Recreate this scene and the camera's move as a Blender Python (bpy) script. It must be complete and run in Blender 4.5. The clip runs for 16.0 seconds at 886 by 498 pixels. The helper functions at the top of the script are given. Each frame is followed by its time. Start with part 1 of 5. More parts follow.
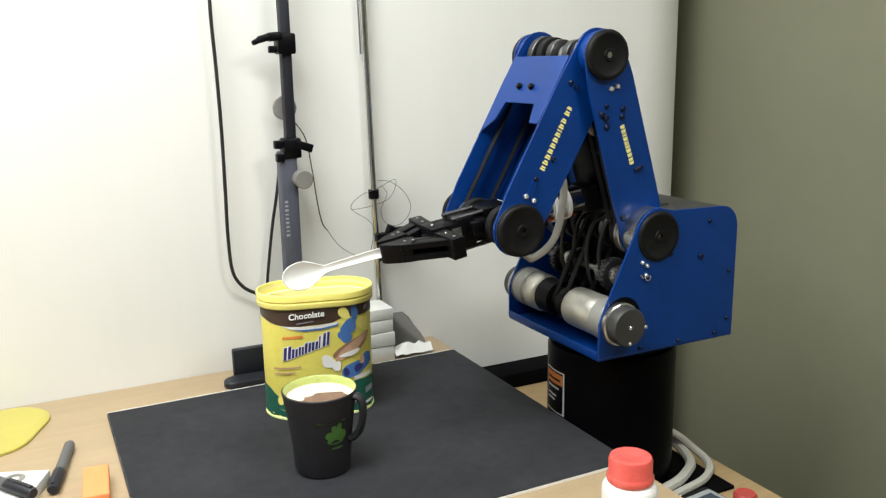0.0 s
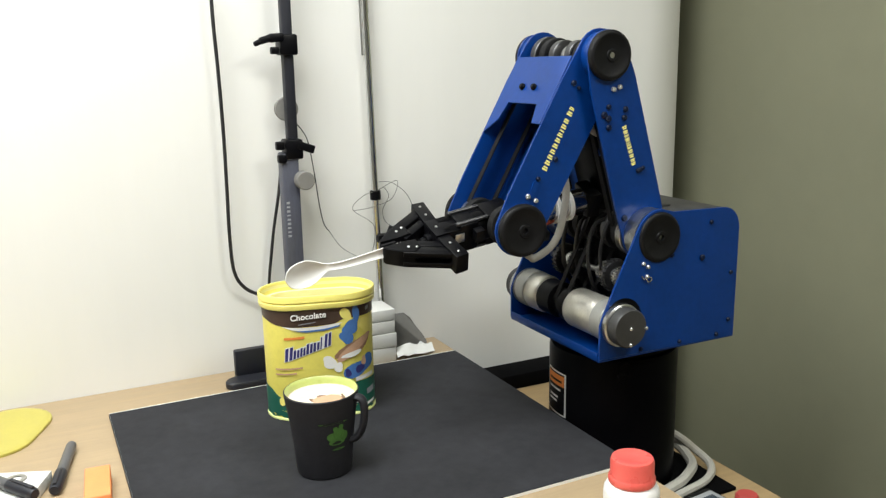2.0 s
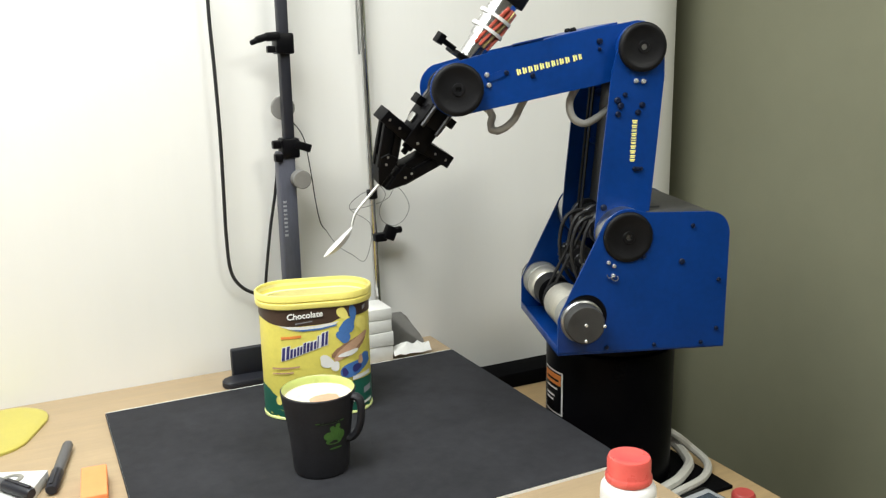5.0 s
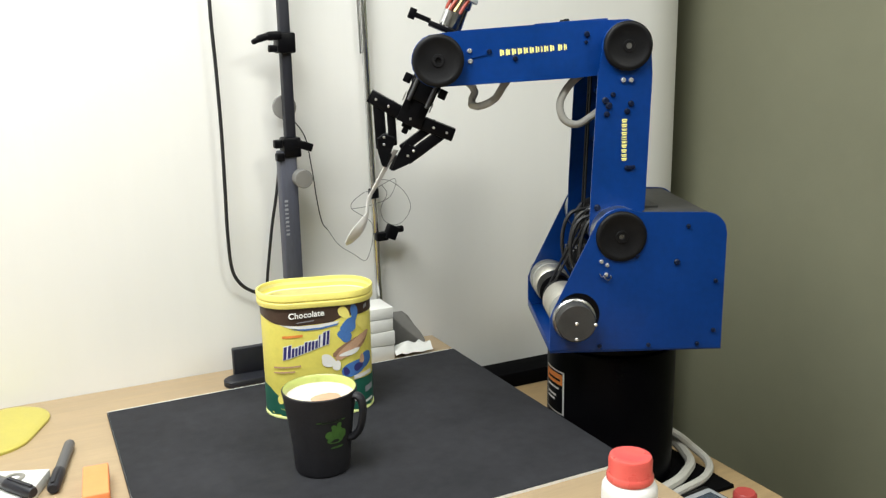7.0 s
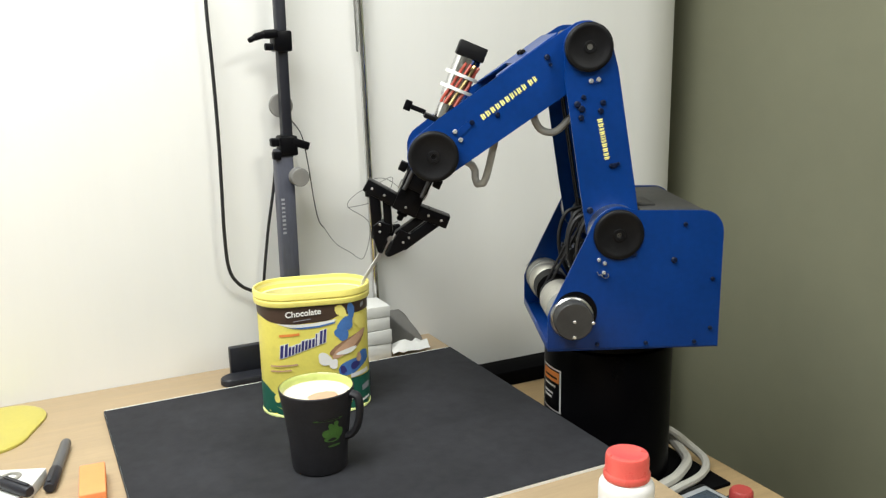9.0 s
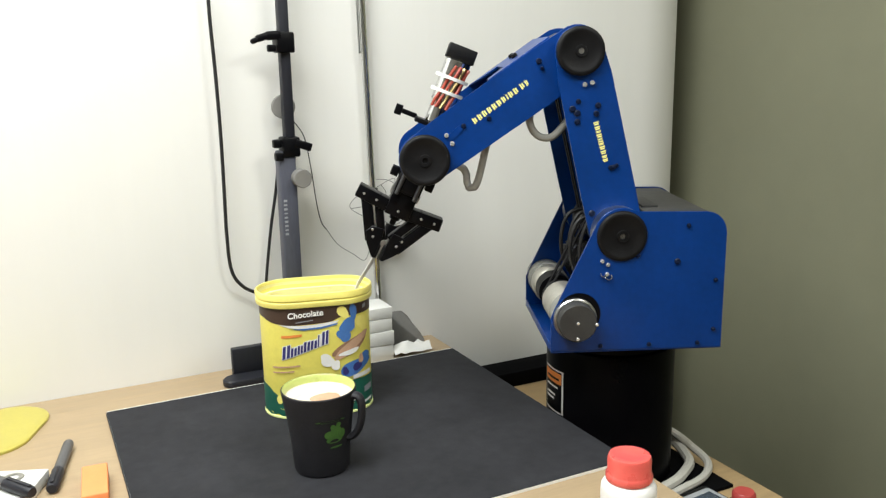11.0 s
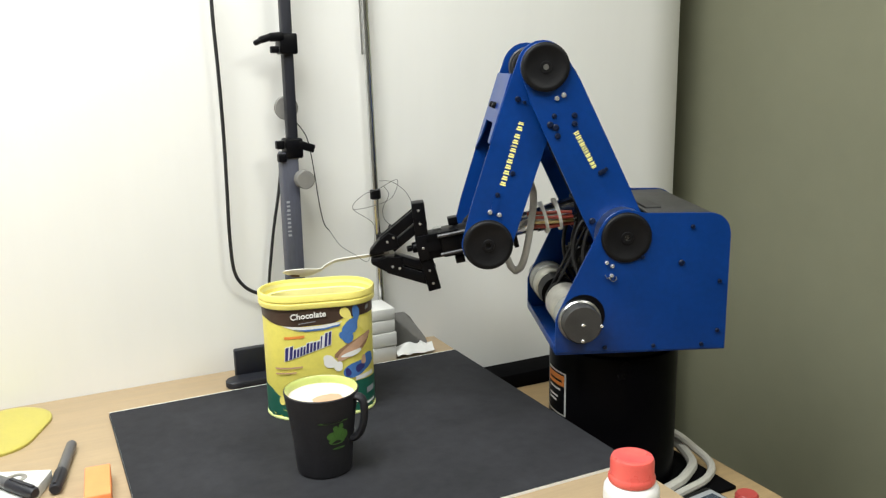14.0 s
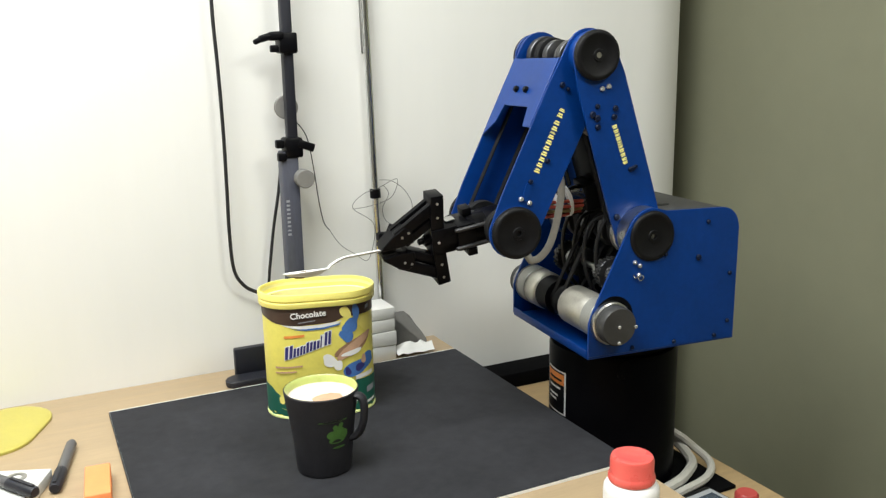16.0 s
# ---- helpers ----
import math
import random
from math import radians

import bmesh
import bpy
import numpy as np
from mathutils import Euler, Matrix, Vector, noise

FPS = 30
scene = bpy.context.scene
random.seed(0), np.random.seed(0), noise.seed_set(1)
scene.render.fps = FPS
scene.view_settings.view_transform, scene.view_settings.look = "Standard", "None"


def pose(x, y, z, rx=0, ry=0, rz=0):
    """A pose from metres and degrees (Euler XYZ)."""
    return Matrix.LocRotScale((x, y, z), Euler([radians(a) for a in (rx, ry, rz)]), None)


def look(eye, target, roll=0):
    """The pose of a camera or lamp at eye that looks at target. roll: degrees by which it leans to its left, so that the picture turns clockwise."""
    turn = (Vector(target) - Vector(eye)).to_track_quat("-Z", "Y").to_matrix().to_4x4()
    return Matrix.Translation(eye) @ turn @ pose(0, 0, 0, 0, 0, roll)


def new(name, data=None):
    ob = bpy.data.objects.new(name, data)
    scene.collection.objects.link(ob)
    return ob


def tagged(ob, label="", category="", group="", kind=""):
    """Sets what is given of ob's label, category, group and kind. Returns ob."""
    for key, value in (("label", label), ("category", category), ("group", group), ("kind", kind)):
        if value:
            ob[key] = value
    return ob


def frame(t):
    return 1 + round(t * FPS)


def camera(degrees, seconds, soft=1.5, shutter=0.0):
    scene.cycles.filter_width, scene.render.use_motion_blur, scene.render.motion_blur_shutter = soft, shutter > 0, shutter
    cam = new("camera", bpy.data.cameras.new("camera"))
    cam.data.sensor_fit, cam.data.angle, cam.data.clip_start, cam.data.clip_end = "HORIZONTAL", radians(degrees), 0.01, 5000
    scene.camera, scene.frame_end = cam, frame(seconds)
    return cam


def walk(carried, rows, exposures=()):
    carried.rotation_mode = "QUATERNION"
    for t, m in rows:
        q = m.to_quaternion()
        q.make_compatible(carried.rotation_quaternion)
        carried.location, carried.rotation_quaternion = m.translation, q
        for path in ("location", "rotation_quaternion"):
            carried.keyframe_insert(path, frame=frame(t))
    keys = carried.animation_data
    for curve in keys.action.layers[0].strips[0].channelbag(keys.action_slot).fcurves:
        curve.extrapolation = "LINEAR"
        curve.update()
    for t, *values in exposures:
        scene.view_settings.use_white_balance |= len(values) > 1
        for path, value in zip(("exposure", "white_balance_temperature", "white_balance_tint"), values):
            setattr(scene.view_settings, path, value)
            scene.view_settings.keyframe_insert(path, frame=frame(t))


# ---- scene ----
# The camera stands on its support and only trembles a little.
EYE = Vector((-0.6748, -0.8768, 0.5554))
AHEAD = Vector((0.42579, 0.87872, -0.21578))
SIDE = Vector((0.89801, -0.43960, -0.01820))
UPW = Vector((0.11085, 0.18602, 0.97627))
cam = camera(55.46, 16.0, soft=1.3, shutter=0.3)
SHAKE_T = [0, 0.5, 1, 1.5, 2, 2.5, 3, 3.5, 4, 6.5, 7, 7.5, 8, 8.5, 9, 11.5, 12, 12.5, 13, 13.5, 14, 14.5, 15, 15.5, 16]
SHAKE_X = [0, -0.8, -1.9, -0.3, 2.9, 1.3, -0.4, -2.3, -2.8, -1.7, -0.3, 0.2, -1.3, -3.3, -5.9, -1.4, -3.2, -3.3, -1.8, 0.2, 2.9, 0.1, 1, -0.1, 2.7]
SHAKE_Y = [0, -1.4, -2.7, -1.9, 1.8, 0.8, -0.8, -1.7, 0.2, -1.2, -1.4, 0.1, 0.1, -0.1, -4.3, -1.7, -2.9, -4.8, -4.8, -0.8, 0.3, -2.3, -5.9, -2.8, -1.2]
walk(cam, [(t, look(EYE, EYE + AHEAD - SIDE * (a / 1491.6) + UPW * (b / 1491.6), -1.07))
           for t, a, b in zip(SHAKE_T, SHAKE_X, SHAKE_Y)])

# Joint angles of the arm in degrees: turn, upper arm, forearm, tool pitch, tool roll.
JOINT_T = [0, 0.5, 1, 1.5, 2, 2.5, 3, 3.5, 4, 6.2, 6.5, 7, 7.5, 8, 8.5, 9, 11.5, 12, 12.5, 13, 13.5, 14, 14.5, 15, 15.5, 16]
TURN = [181.69, 180.95, 180.95, 180.95, 181.21, 180.13, 176.88, 173.24, 169.6, 156.94, 156.94, 156.94, 157.21, 157.19, 156.76, 157.43, 158.11, 158.16, 158.47, 158.52, 159.07, 159.07, 159.9, 163.62, 169.66, 176.03]
UPPER = [73.38, 73.7, 73.7, 73.7, 73.99, 78.2, 87.17, 94.36, 97.42, 91.99, 91.99, 91.99, 90.9, 88.32, 84.43, 80.97, 77.21, 79.43, 79.49, 69.68, 64.69, 64.69, 65.11, 67.1, 70.11, 72.67]
FORE = [299.08, 298.87, 298.87, 298.87, 299.22, 303.43, 314.28, 325.7, 334.89, 356.61, 356.61, 356.61, 350.03, 341.27, 332.06, 325.84, 325.93, 321.04, 309.53, 293.19, 287.61, 287.61, 288.22, 289.38, 292.06, 295.54]
PITCH = [-8.8, -8.8, -8.8, -8.8, -8.8, -15.25, -20, -28.25, -36.5, -63.5, -63.5, -63.75, -63.75, -64, -63.8, -63.5, -64.5, -55.5, -37.75, -15.75, -9.75, -10, -10.25, -10.25, -9, -8.75]
SPOON_T = [0, 6.5, 7.5, 8.5, 11.5, 12.2, 13, 16]
SPOON = [3, 5, 6, 8, 8, 7, 3.5, 3.5]
ROLL_T = [0, 0.1, 0.2, 0.3, 0.5, 1, 2, 2.5, 2.7, 3, 3.5, 4, 4.2, 5.9, 6.5, 9, 12, 15, 15.5, 16]
ROLL = [-3, -6, -11, -16, -22, -23, -23, -21, -14, 0, 17, 31, 37, 89, 90, 90, 90, 90, 86, 78]

# How far the two loose hoses slide as the arm folds, and the cocoa that the spoon takes up.
HOSE_T = [0, 2, 3.5, 5.5, 7, 9, 11.5, 12.5, 13.2, 14.5, 16]
HOSE_X = [[0.140, 0.140, 0.150, 0.142, 0.141, 0.132, 0.132, 0.146, 0.146, 0.146, 0.141], [0.172, 0.172, 0.176, 0.155, 0.155, 0.157, 0.157, 0.186, 0.198, 0.198, 0.180],
          [0.212, 0.212, 0.192, 0.176, 0.176, 0.189, 0.189, 0.212, 0.240, 0.240, 0.222], [0.243, 0.243, 0.207, 0.184, 0.184, 0.198, 0.198, 0.222, 0.252, 0.252, 0.245], [0.235, 0.235, 0.203, 0.178, 0.178, 0.189, 0.189, 0.210, 0.238, 0.238, 0.238]]
HOSE_Z = [[-0.046, -0.046, -0.044, -0.034, -0.033, -0.016, -0.016, -0.036, -0.040, -0.040, -0.045], [-0.063, -0.063, -0.066, -0.051, -0.051, -0.039, -0.039, -0.057, -0.052, -0.052, -0.060],
          [-0.073, -0.073, -0.080, -0.0585, -0.0585, -0.067, -0.067, -0.077, -0.0565, -0.0565, -0.068], [-0.058, -0.058, -0.071, -0.053, -0.053, -0.062, -0.062, -0.064, -0.050, -0.050, -0.060], [-0.046, -0.046, -0.046, -0.036, -0.036, -0.042, -0.042, -0.045, -0.036, -0.036, -0.046]]
ELBOW_T = [0, 2, 3, 4, 11.5, 12.5, 13.5, 16]
ELBOW_HOSE = [0.048, 0.048, 0.022, 0, 0, 0.014, 0.048, 0.048]

# World and lamps: a lit room, two unseen area lamps added above the bench.
world = bpy.data.worlds.new("world")
scene.world = world
world.use_nodes = True
world.node_tree.nodes["Background"].inputs[0].default_value = (0.9, 0.95, 1.0, 1)
world.node_tree.nodes["Background"].inputs[1].default_value = 0.03


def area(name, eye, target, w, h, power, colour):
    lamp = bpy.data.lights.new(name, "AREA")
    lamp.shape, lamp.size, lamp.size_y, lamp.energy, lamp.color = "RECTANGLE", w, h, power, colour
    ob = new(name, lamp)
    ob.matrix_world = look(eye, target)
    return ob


# neither lamp is a known fixture: both are placed to fit the brightness
area("unseen_lamp_left", (-0.98, -0.30, 1.50), (-0.93, 0.12, 0.25), 1.0, 0.8, 37.5, (0.970, 1.0, 0.975))
area("unseen_fill_right", (0.22, -1.25, 1.62), (-0.02, -0.55, 0), 0.5, 0.3, 16.5, (0.995, 1.0, 0.93))
scene.view_settings.exposure = 0.0


# Materials
def mat(name, colour, rough=0.5, metal=0.0, vary=0.15, scale=30.0, bump=0.0, bscale=200.0, coat=0.0, spec=0.5,
        second=None, trans=0.0, aniso=(1, 1, 1)):
    m = bpy.data.materials.new(name)
    m.use_nodes = True
    nt = m.node_tree
    b = nt.nodes["Principled BSDF"]
    b.inputs["Roughness"].default_value = rough
    b.inputs["Metallic"].default_value = metal
    b.inputs["Coat Weight"].default_value = coat
    b.inputs["Specular IOR Level"].default_value = spec
    b.inputs["Transmission Weight"].default_value = trans
    co = nt.nodes.new("ShaderNodeTexCoord")
    mp = nt.nodes.new("ShaderNodeMapping")
    mp.inputs["Scale"].default_value = aniso
    nt.links.new(co.outputs["Object"], mp.inputs["Vector"])
    n1 = nt.nodes.new("ShaderNodeTexNoise")
    n1.inputs["Scale"].default_value = scale
    n1.inputs["Detail"].default_value = 6
    n2 = nt.nodes.new("ShaderNodeTexNoise")
    n2.inputs["Scale"].default_value = scale * 9
    n2.inputs["Detail"].default_value = 3
    for n in (n1, n2):
        nt.links.new(mp.outputs[0], n.inputs["Vector"])
    add = nt.nodes.new("ShaderNodeMix")
    add.data_type = "FLOAT"
    add.inputs[0].default_value = 0.35
    nt.links.new(n1.outputs["Fac"], add.inputs[2])
    nt.links.new(n2.outputs["Fac"], add.inputs[3])
    ramp = nt.nodes.new("ShaderNodeValToRGB")
    lo = second or tuple(c * (1 - vary) for c in colour)
    hi = tuple(min(1, c * (1 + vary)) for c in colour)
    ramp.color_ramp.elements[0].position, ramp.color_ramp.elements[1].position = 0.32, 0.68
    ramp.color_ramp.elements[0].color, ramp.color_ramp.elements[1].color = (*lo, 1), (*hi, 1)
    nt.links.new(add.outputs[0], ramp.inputs[0])
    nt.links.new(ramp.outputs[0], b.inputs["Base Color"])
    rr = nt.nodes.new("ShaderNodeMapRange")
    rr.inputs[3].default_value, rr.inputs[4].default_value = max(0.02, rough - 0.08), min(1, rough + 0.08)
    nt.links.new(n1.outputs["Fac"], rr.inputs[0])
    nt.links.new(rr.outputs[0], b.inputs["Roughness"])
    if bump:
        n3 = nt.nodes.new("ShaderNodeTexNoise")
        n3.inputs["Scale"].default_value = bscale
        n3.inputs["Detail"].default_value = 4
        nt.links.new(mp.outputs[0], n3.inputs["Vector"])
        bp = nt.nodes.new("ShaderNodeBump")
        bp.inputs["Strength"].default_value = bump
        bp.inputs["Distance"].default_value = 0.002
        nt.links.new(n3.outputs["Fac"], bp.inputs["Height"])
        nt.links.new(bp.outputs[0], b.inputs["Normal"])
    return m


M_WALL = mat("wall_paint", (0.745, 0.74, 0.715), 0.75, vary=0.02, scale=4, bump=0.06, bscale=160, aniso=(1, 1, 0.12))
# darker and more olive than the other walls
M_WALL_R = mat("side_wall_olive", (0.216, 0.217, 0.147), 0.8, vary=0.05, scale=2.0, bump=0.08, bscale=160)
M_FLOOR = mat("floor_lino", (0.25, 0.23, 0.2), 0.6, scale=8)
M_CEIL = mat("ceiling_paint", (0.7, 0.7, 0.67), 0.9, vary=0.03, scale=3)
M_WOOD = mat("birch_laminate", (0.41, 0.305, 0.187), 0.5, vary=0.10, scale=9, bump=0.03, bscale=300, aniso=(1, 14, 14))
M_WOOD2 = mat("amber_laminate", (0.40, 0.28, 0.145), 0.5, vary=0.15, scale=12, aniso=(1, 12, 12))
M_MAT = mat("black_card", (0.0285, 0.0290, 0.0330), 0.68, vary=0.30, scale=7, bump=0.12, bscale=500, spec=0.08)
M_CORE = mat("white_foam_core", (0.85, 0.85, 0.82), 0.8, vary=0.03)
M_BLUE = mat("blue_enamel", (0.0006, 0.034, 0.195), 0.34, vary=0.16, scale=14, bump=0.03, bscale=420, coat=0.08, spec=0.32)
M_BLACK = mat("black_enamel", (0.0028, 0.0028, 0.0038), 0.38, vary=0.3, scale=20, bump=0.02, spec=0.13)
M_MATT = mat("matt_black_paint", (0.003, 0.003, 0.0035), 0.85, vary=0.3, scale=30, spec=0.04)
M_NAVYBOLT = mat("blue_black_screw", (0.003, 0.008, 0.03), 0.4, vary=0.2, scale=60, spec=0.3)
M_GLINT = mat("bright_zinc_screw", (0.72, 0.72, 0.70), 0.25, 0.7, vary=0.04, scale=60)
M_DISC = mat("black_moulded_plastic", (0.0052, 0.0052, 0.0062), 0.5, vary=0.35, scale=40, bump=0.10, bscale=700, spec=0.22)
M_RUBBER = mat("black_rubber", (0.009, 0.009, 0.010), 0.7, vary=0.3, scale=90, bump=0.1, spec=0.25)
M_STEEL = mat("brushed_steel", (0.55, 0.55, 0.54), 0.3, 1.0, vary=0.12, scale=40, aniso=(1, 8, 1))
M_DARK = mat("dark_gear_steel", (0.10, 0.10, 0.105), 0.4, 0.85, vary=0.25, scale=60)
M_CHROME = mat("chrome", (0.7, 0.7, 0.7), 0.16, 1.0, vary=0.08, scale=40)
M_MOTOR = mat("zinc_motor_case", (0.62, 0.60, 0.54), 0.38, 0.75, vary=0.15, scale=50)
M_MOTOR2 = mat("grey_motor_band", (0.34, 0.34, 0.32), 0.45, 0.4, vary=0.1, scale=50)
M_CABLE_PALE = mat("pale_cable", (0.46, 0.45, 0.41), 0.5, vary=0.08, scale=70)
M_HOSE = mat("grey_hose", (0.34, 0.335, 0.31), 0.5, vary=0.08, scale=70)
M_CABLE = mat("black_cable", (0.012, 0.012, 0.013), 0.45, vary=0.2, scale=80)
M_WIRE = mat("thin_wire", (0.16, 0.16, 0.15), 0.5, vary=0.15, scale=80)
M_STAND = mat("charcoal_anodised", (0.012, 0.013, 0.020), 0.5, 0.0, vary=0.15, scale=50, aniso=(6, 6, 1))
M_STAND2 = mat("slate_anodised", (0.085, 0.09, 0.12), 0.45, 0.3, vary=0.12, scale=50, aniso=(6, 6, 1))
M_YELLOW = mat("yellow_plastic", (0.89, 0.79, 0.21), 0.38, vary=0.06, scale=20, coat=0.1)
M_YLABEL = mat("yellow_label", (0.86, 0.77, 0.16), 0.4, vary=0.07, scale=25)
M_YLID = mat("clear_yellow_plastic", (0.47, 0.41, 0.085), 0.35, vary=0.06, scale=20)
M_BROWN = mat("brown_band", (0.06, 0.035, 0.025), 0.45, vary=0.15, scale=30)
M_GREEN = mat("green_band", (0.012, 0.11, 0.075), 0.45, vary=0.15, scale=30)
M_WHITE = mat("white_print", (0.82, 0.82, 0.8), 0.5, vary=0.04, scale=40)
M_NAVY = mat("navy_print", (0.03, 0.03, 0.16), 0.5, vary=0.1, scale=40)
M_SKY = mat("light_blue_print", (0.06, 0.17, 0.45), 0.5, vary=0.15, scale=40)
M_ORANGE = mat("orange_print", (0.85, 0.28, 0.06), 0.5, vary=0.08, scale=40)
M_TAN = mat("tan_print", (0.55, 0.34, 0.22), 0.5, vary=0.15, scale=60)
M_LIME = mat("lime_print", (0.06, 0.16, 0.03), 0.5, vary=0.2, scale=90)
M_POWDER = mat("cocoa_powder", (0.10, 0.05, 0.03), 0.9, vary=0.35, scale=120, bump=0.5, bscale=500)
M_MUG = mat("black_glaze", (0.021, 0.021, 0.025), 0.5, vary=0.2, scale=30, spec=0.22)
M_MUGIN = mat("lime_glaze", (0.50, 0.56, 0.18), 0.3, vary=0.06, scale=30, coat=0.2)
M_MILK = mat("milk_foam", (0.80, 0.76, 0.66), 0.55, vary=0.05, scale=90, second=(0.66, 0.55, 0.43), bump=0.2, bscale=700)
M_SPOON = mat("white_plastic", (0.74, 0.735, 0.72), 0.32, vary=0.03, scale=40, coat=0.15)
M_BOTTLE = mat("white_bottle_plastic", (0.84, 0.84, 0.84), 0.35, vary=0.03, scale=30)
M_CAP = mat("red_cap_plastic", (0.78, 0.12, 0.10), 0.28, vary=0.06, scale=40, coat=0.4)
M_RUB = mat("orange_eraser", (0.9, 0.29, 0.10), 0.65, vary=0.06, scale=50)
M_PAPER = mat("white_card", (0.68, 0.68, 0.66), 0.7, vary=0.05, scale=14, bump=0.06)
M_GREY = mat("grey_card", (0.19, 0.185, 0.175), 0.6, vary=0.12, scale=14)
M_PEND = mat("pale_grey_case", (0.36, 0.38, 0.40), 0.45, vary=0.08, scale=40)
M_SCREEN = mat("dark_screen", (0.05, 0.07, 0.10), 0.2, vary=0.1, scale=20)
M_YTEXT = mat("yellow_print", (0.93, 0.87, 0.30), 0.5, vary=0.05, scale=60)
M_RED = mat("red_wire", (0.38, 0.06, 0.035), 0.45, vary=0.15, scale=60)
M_GOLD = mat("brass_wire", (0.45, 0.33, 0.14), 0.35, 0.8, vary=0.15, scale=60)
M_TUBIN = mat("lightened_yellow_plastic", (0.94, 0.88, 0.40), 0.45, vary=0.04, scale=20)
M_FOOT = mat("pale_lime_plastic", (0.78, 0.86, 0.36), 0.45, vary=0.05, scale=20)
M_PENBODY = mat("grey_pen_barrel", (0.085, 0.085, 0.09), 0.4, vary=0.15, scale=60)
M_FAINT = mat("faint_grey_print", (0.30, 0.31, 0.34), 0.5, vary=0.1, scale=60)
M_HAZEL = mat("hazel_print", (0.30, 0.17, 0.10), 0.5, vary=0.2, scale=60)
M_WETCOCOA = mat("wet_cocoa", (0.20, 0.115, 0.08), 0.45, vary=0.35, scale=160, bump=0.4, bscale=600)
M_CAPGREY = mat("grey_moulded_plastic", (0.036, 0.036, 0.036), 0.5, vary=0.25, scale=60, bump=0.08, bscale=700)
M_BASE = mat("gloss_black_tube", (0.0012, 0.0012, 0.0018), 0.30, vary=0.3, scale=20, bump=0.02, spec=0.06)
M_KNOB = mat("dull_red_knob", (0.42, 0.055, 0.05), 0.4, vary=0.1, scale=40)


# Mesh helpers
def bm_new():
    return bmesh.new()


def box(bm, c, s, bevel=0.0, m=None, seg=2):
    r = bmesh.ops.create_cube(bm, size=1.0)
    vs = r["verts"]
    for v in vs:
        v.co = Vector((v.co.x * s[0], v.co.y * s[1], v.co.z * s[2]))
    if bevel:
        es = list({e for v in vs for e in v.link_edges})
        o = bmesh.ops.bevel(bm, geom=es, offset=bevel, segments=seg, affect="EDGES", profile=0.5)
        vs = list({v for f in o["faces"] for v in f.verts} | {v for v in vs if v.is_valid})
    mm = Matrix.Translation(c) @ (m or Matrix.Identity(4))
    for v in vs:
        v.co = mm @ v.co
    return vs


def lathe(bm, profile, axis="z", c=(0, 0, 0), n=32):
    """A turned solid: profile is a run of (radius, height); radius 0 closes an end."""
    rings = []
    for r, h in profile:
        if r < 1e-6:
            rings.append([bm.verts.new((0, 0, h))])
        else:
            rings.append([bm.verts.new((r * math.cos(2 * math.pi * k / n), r * math.sin(2 * math.pi * k / n), h)) for k in range(n)])
    for a, b in zip(rings, rings[1:]):
        for k in range(n):
            k2 = (k + 1) % n
            if len(a) == 1 and len(b) == 1:
                continue
            if len(a) == 1:
                bm.faces.new((a[0], b[k2], b[k]))
            elif len(b) == 1:
                bm.faces.new((a[k], a[k2], b[0]))
            else:
                bm.faces.new((a[k], a[k2], b[k2], b[k]))
    turn = {"z": Matrix.Identity(4), "y": Matrix.Rotation(-math.pi / 2, 4, "X"), "x": Matrix.Rotation(math.pi / 2, 4, "Y")}[axis]
    mm = Matrix.Translation(c) @ turn
    for ring in rings:
        for v in ring:
            v.co = mm @ v.co


def drum(bm, r, h0, h1, axis="z", c=(0, 0, 0), n=28, bev=0.001):
    lathe(bm, [(0, h0), (r - bev, h0), (r, h0 + bev), (r, h1 - bev), (r - bev, h1), (0, h1)], axis, c, n)


def arc(cx, cy, r, a0, a1, n=8):
    return [(cx + r * math.cos(radians(a0 + (a1 - a0) * k / n)), cy + r * math.sin(radians(a0 + (a1 - a0) * k / n))) for k in range(n + 1)]


def plate(bm, outline, y0, y1, plane="xz", bevel=0.0006):
    """A sheet cut to an outline and of real thickness, standing in the xz plane (or lying in xy)."""
    put = (lambda p, y: (p[0], y, p[1])) if plane == "xz" else (lambda p, y: (p[0], p[1], y))
    a = [bm.verts.new(put(p, y0)) for p in outline]
    b = [bm.verts.new(put(p, y1)) for p in outline]
    n = len(a)
    fa, fb = bm.faces.new(a), bm.faces.new(b[::-1])
    for k in range(n):
        bm.faces.new((a[k], b[k], b[(k + 1) % n], a[(k + 1) % n]))
    if bevel:
        bmesh.ops.bevel(bm, geom=list(fa.edges) + list(fb.edges), offset=bevel, segments=1, affect="EDGES")


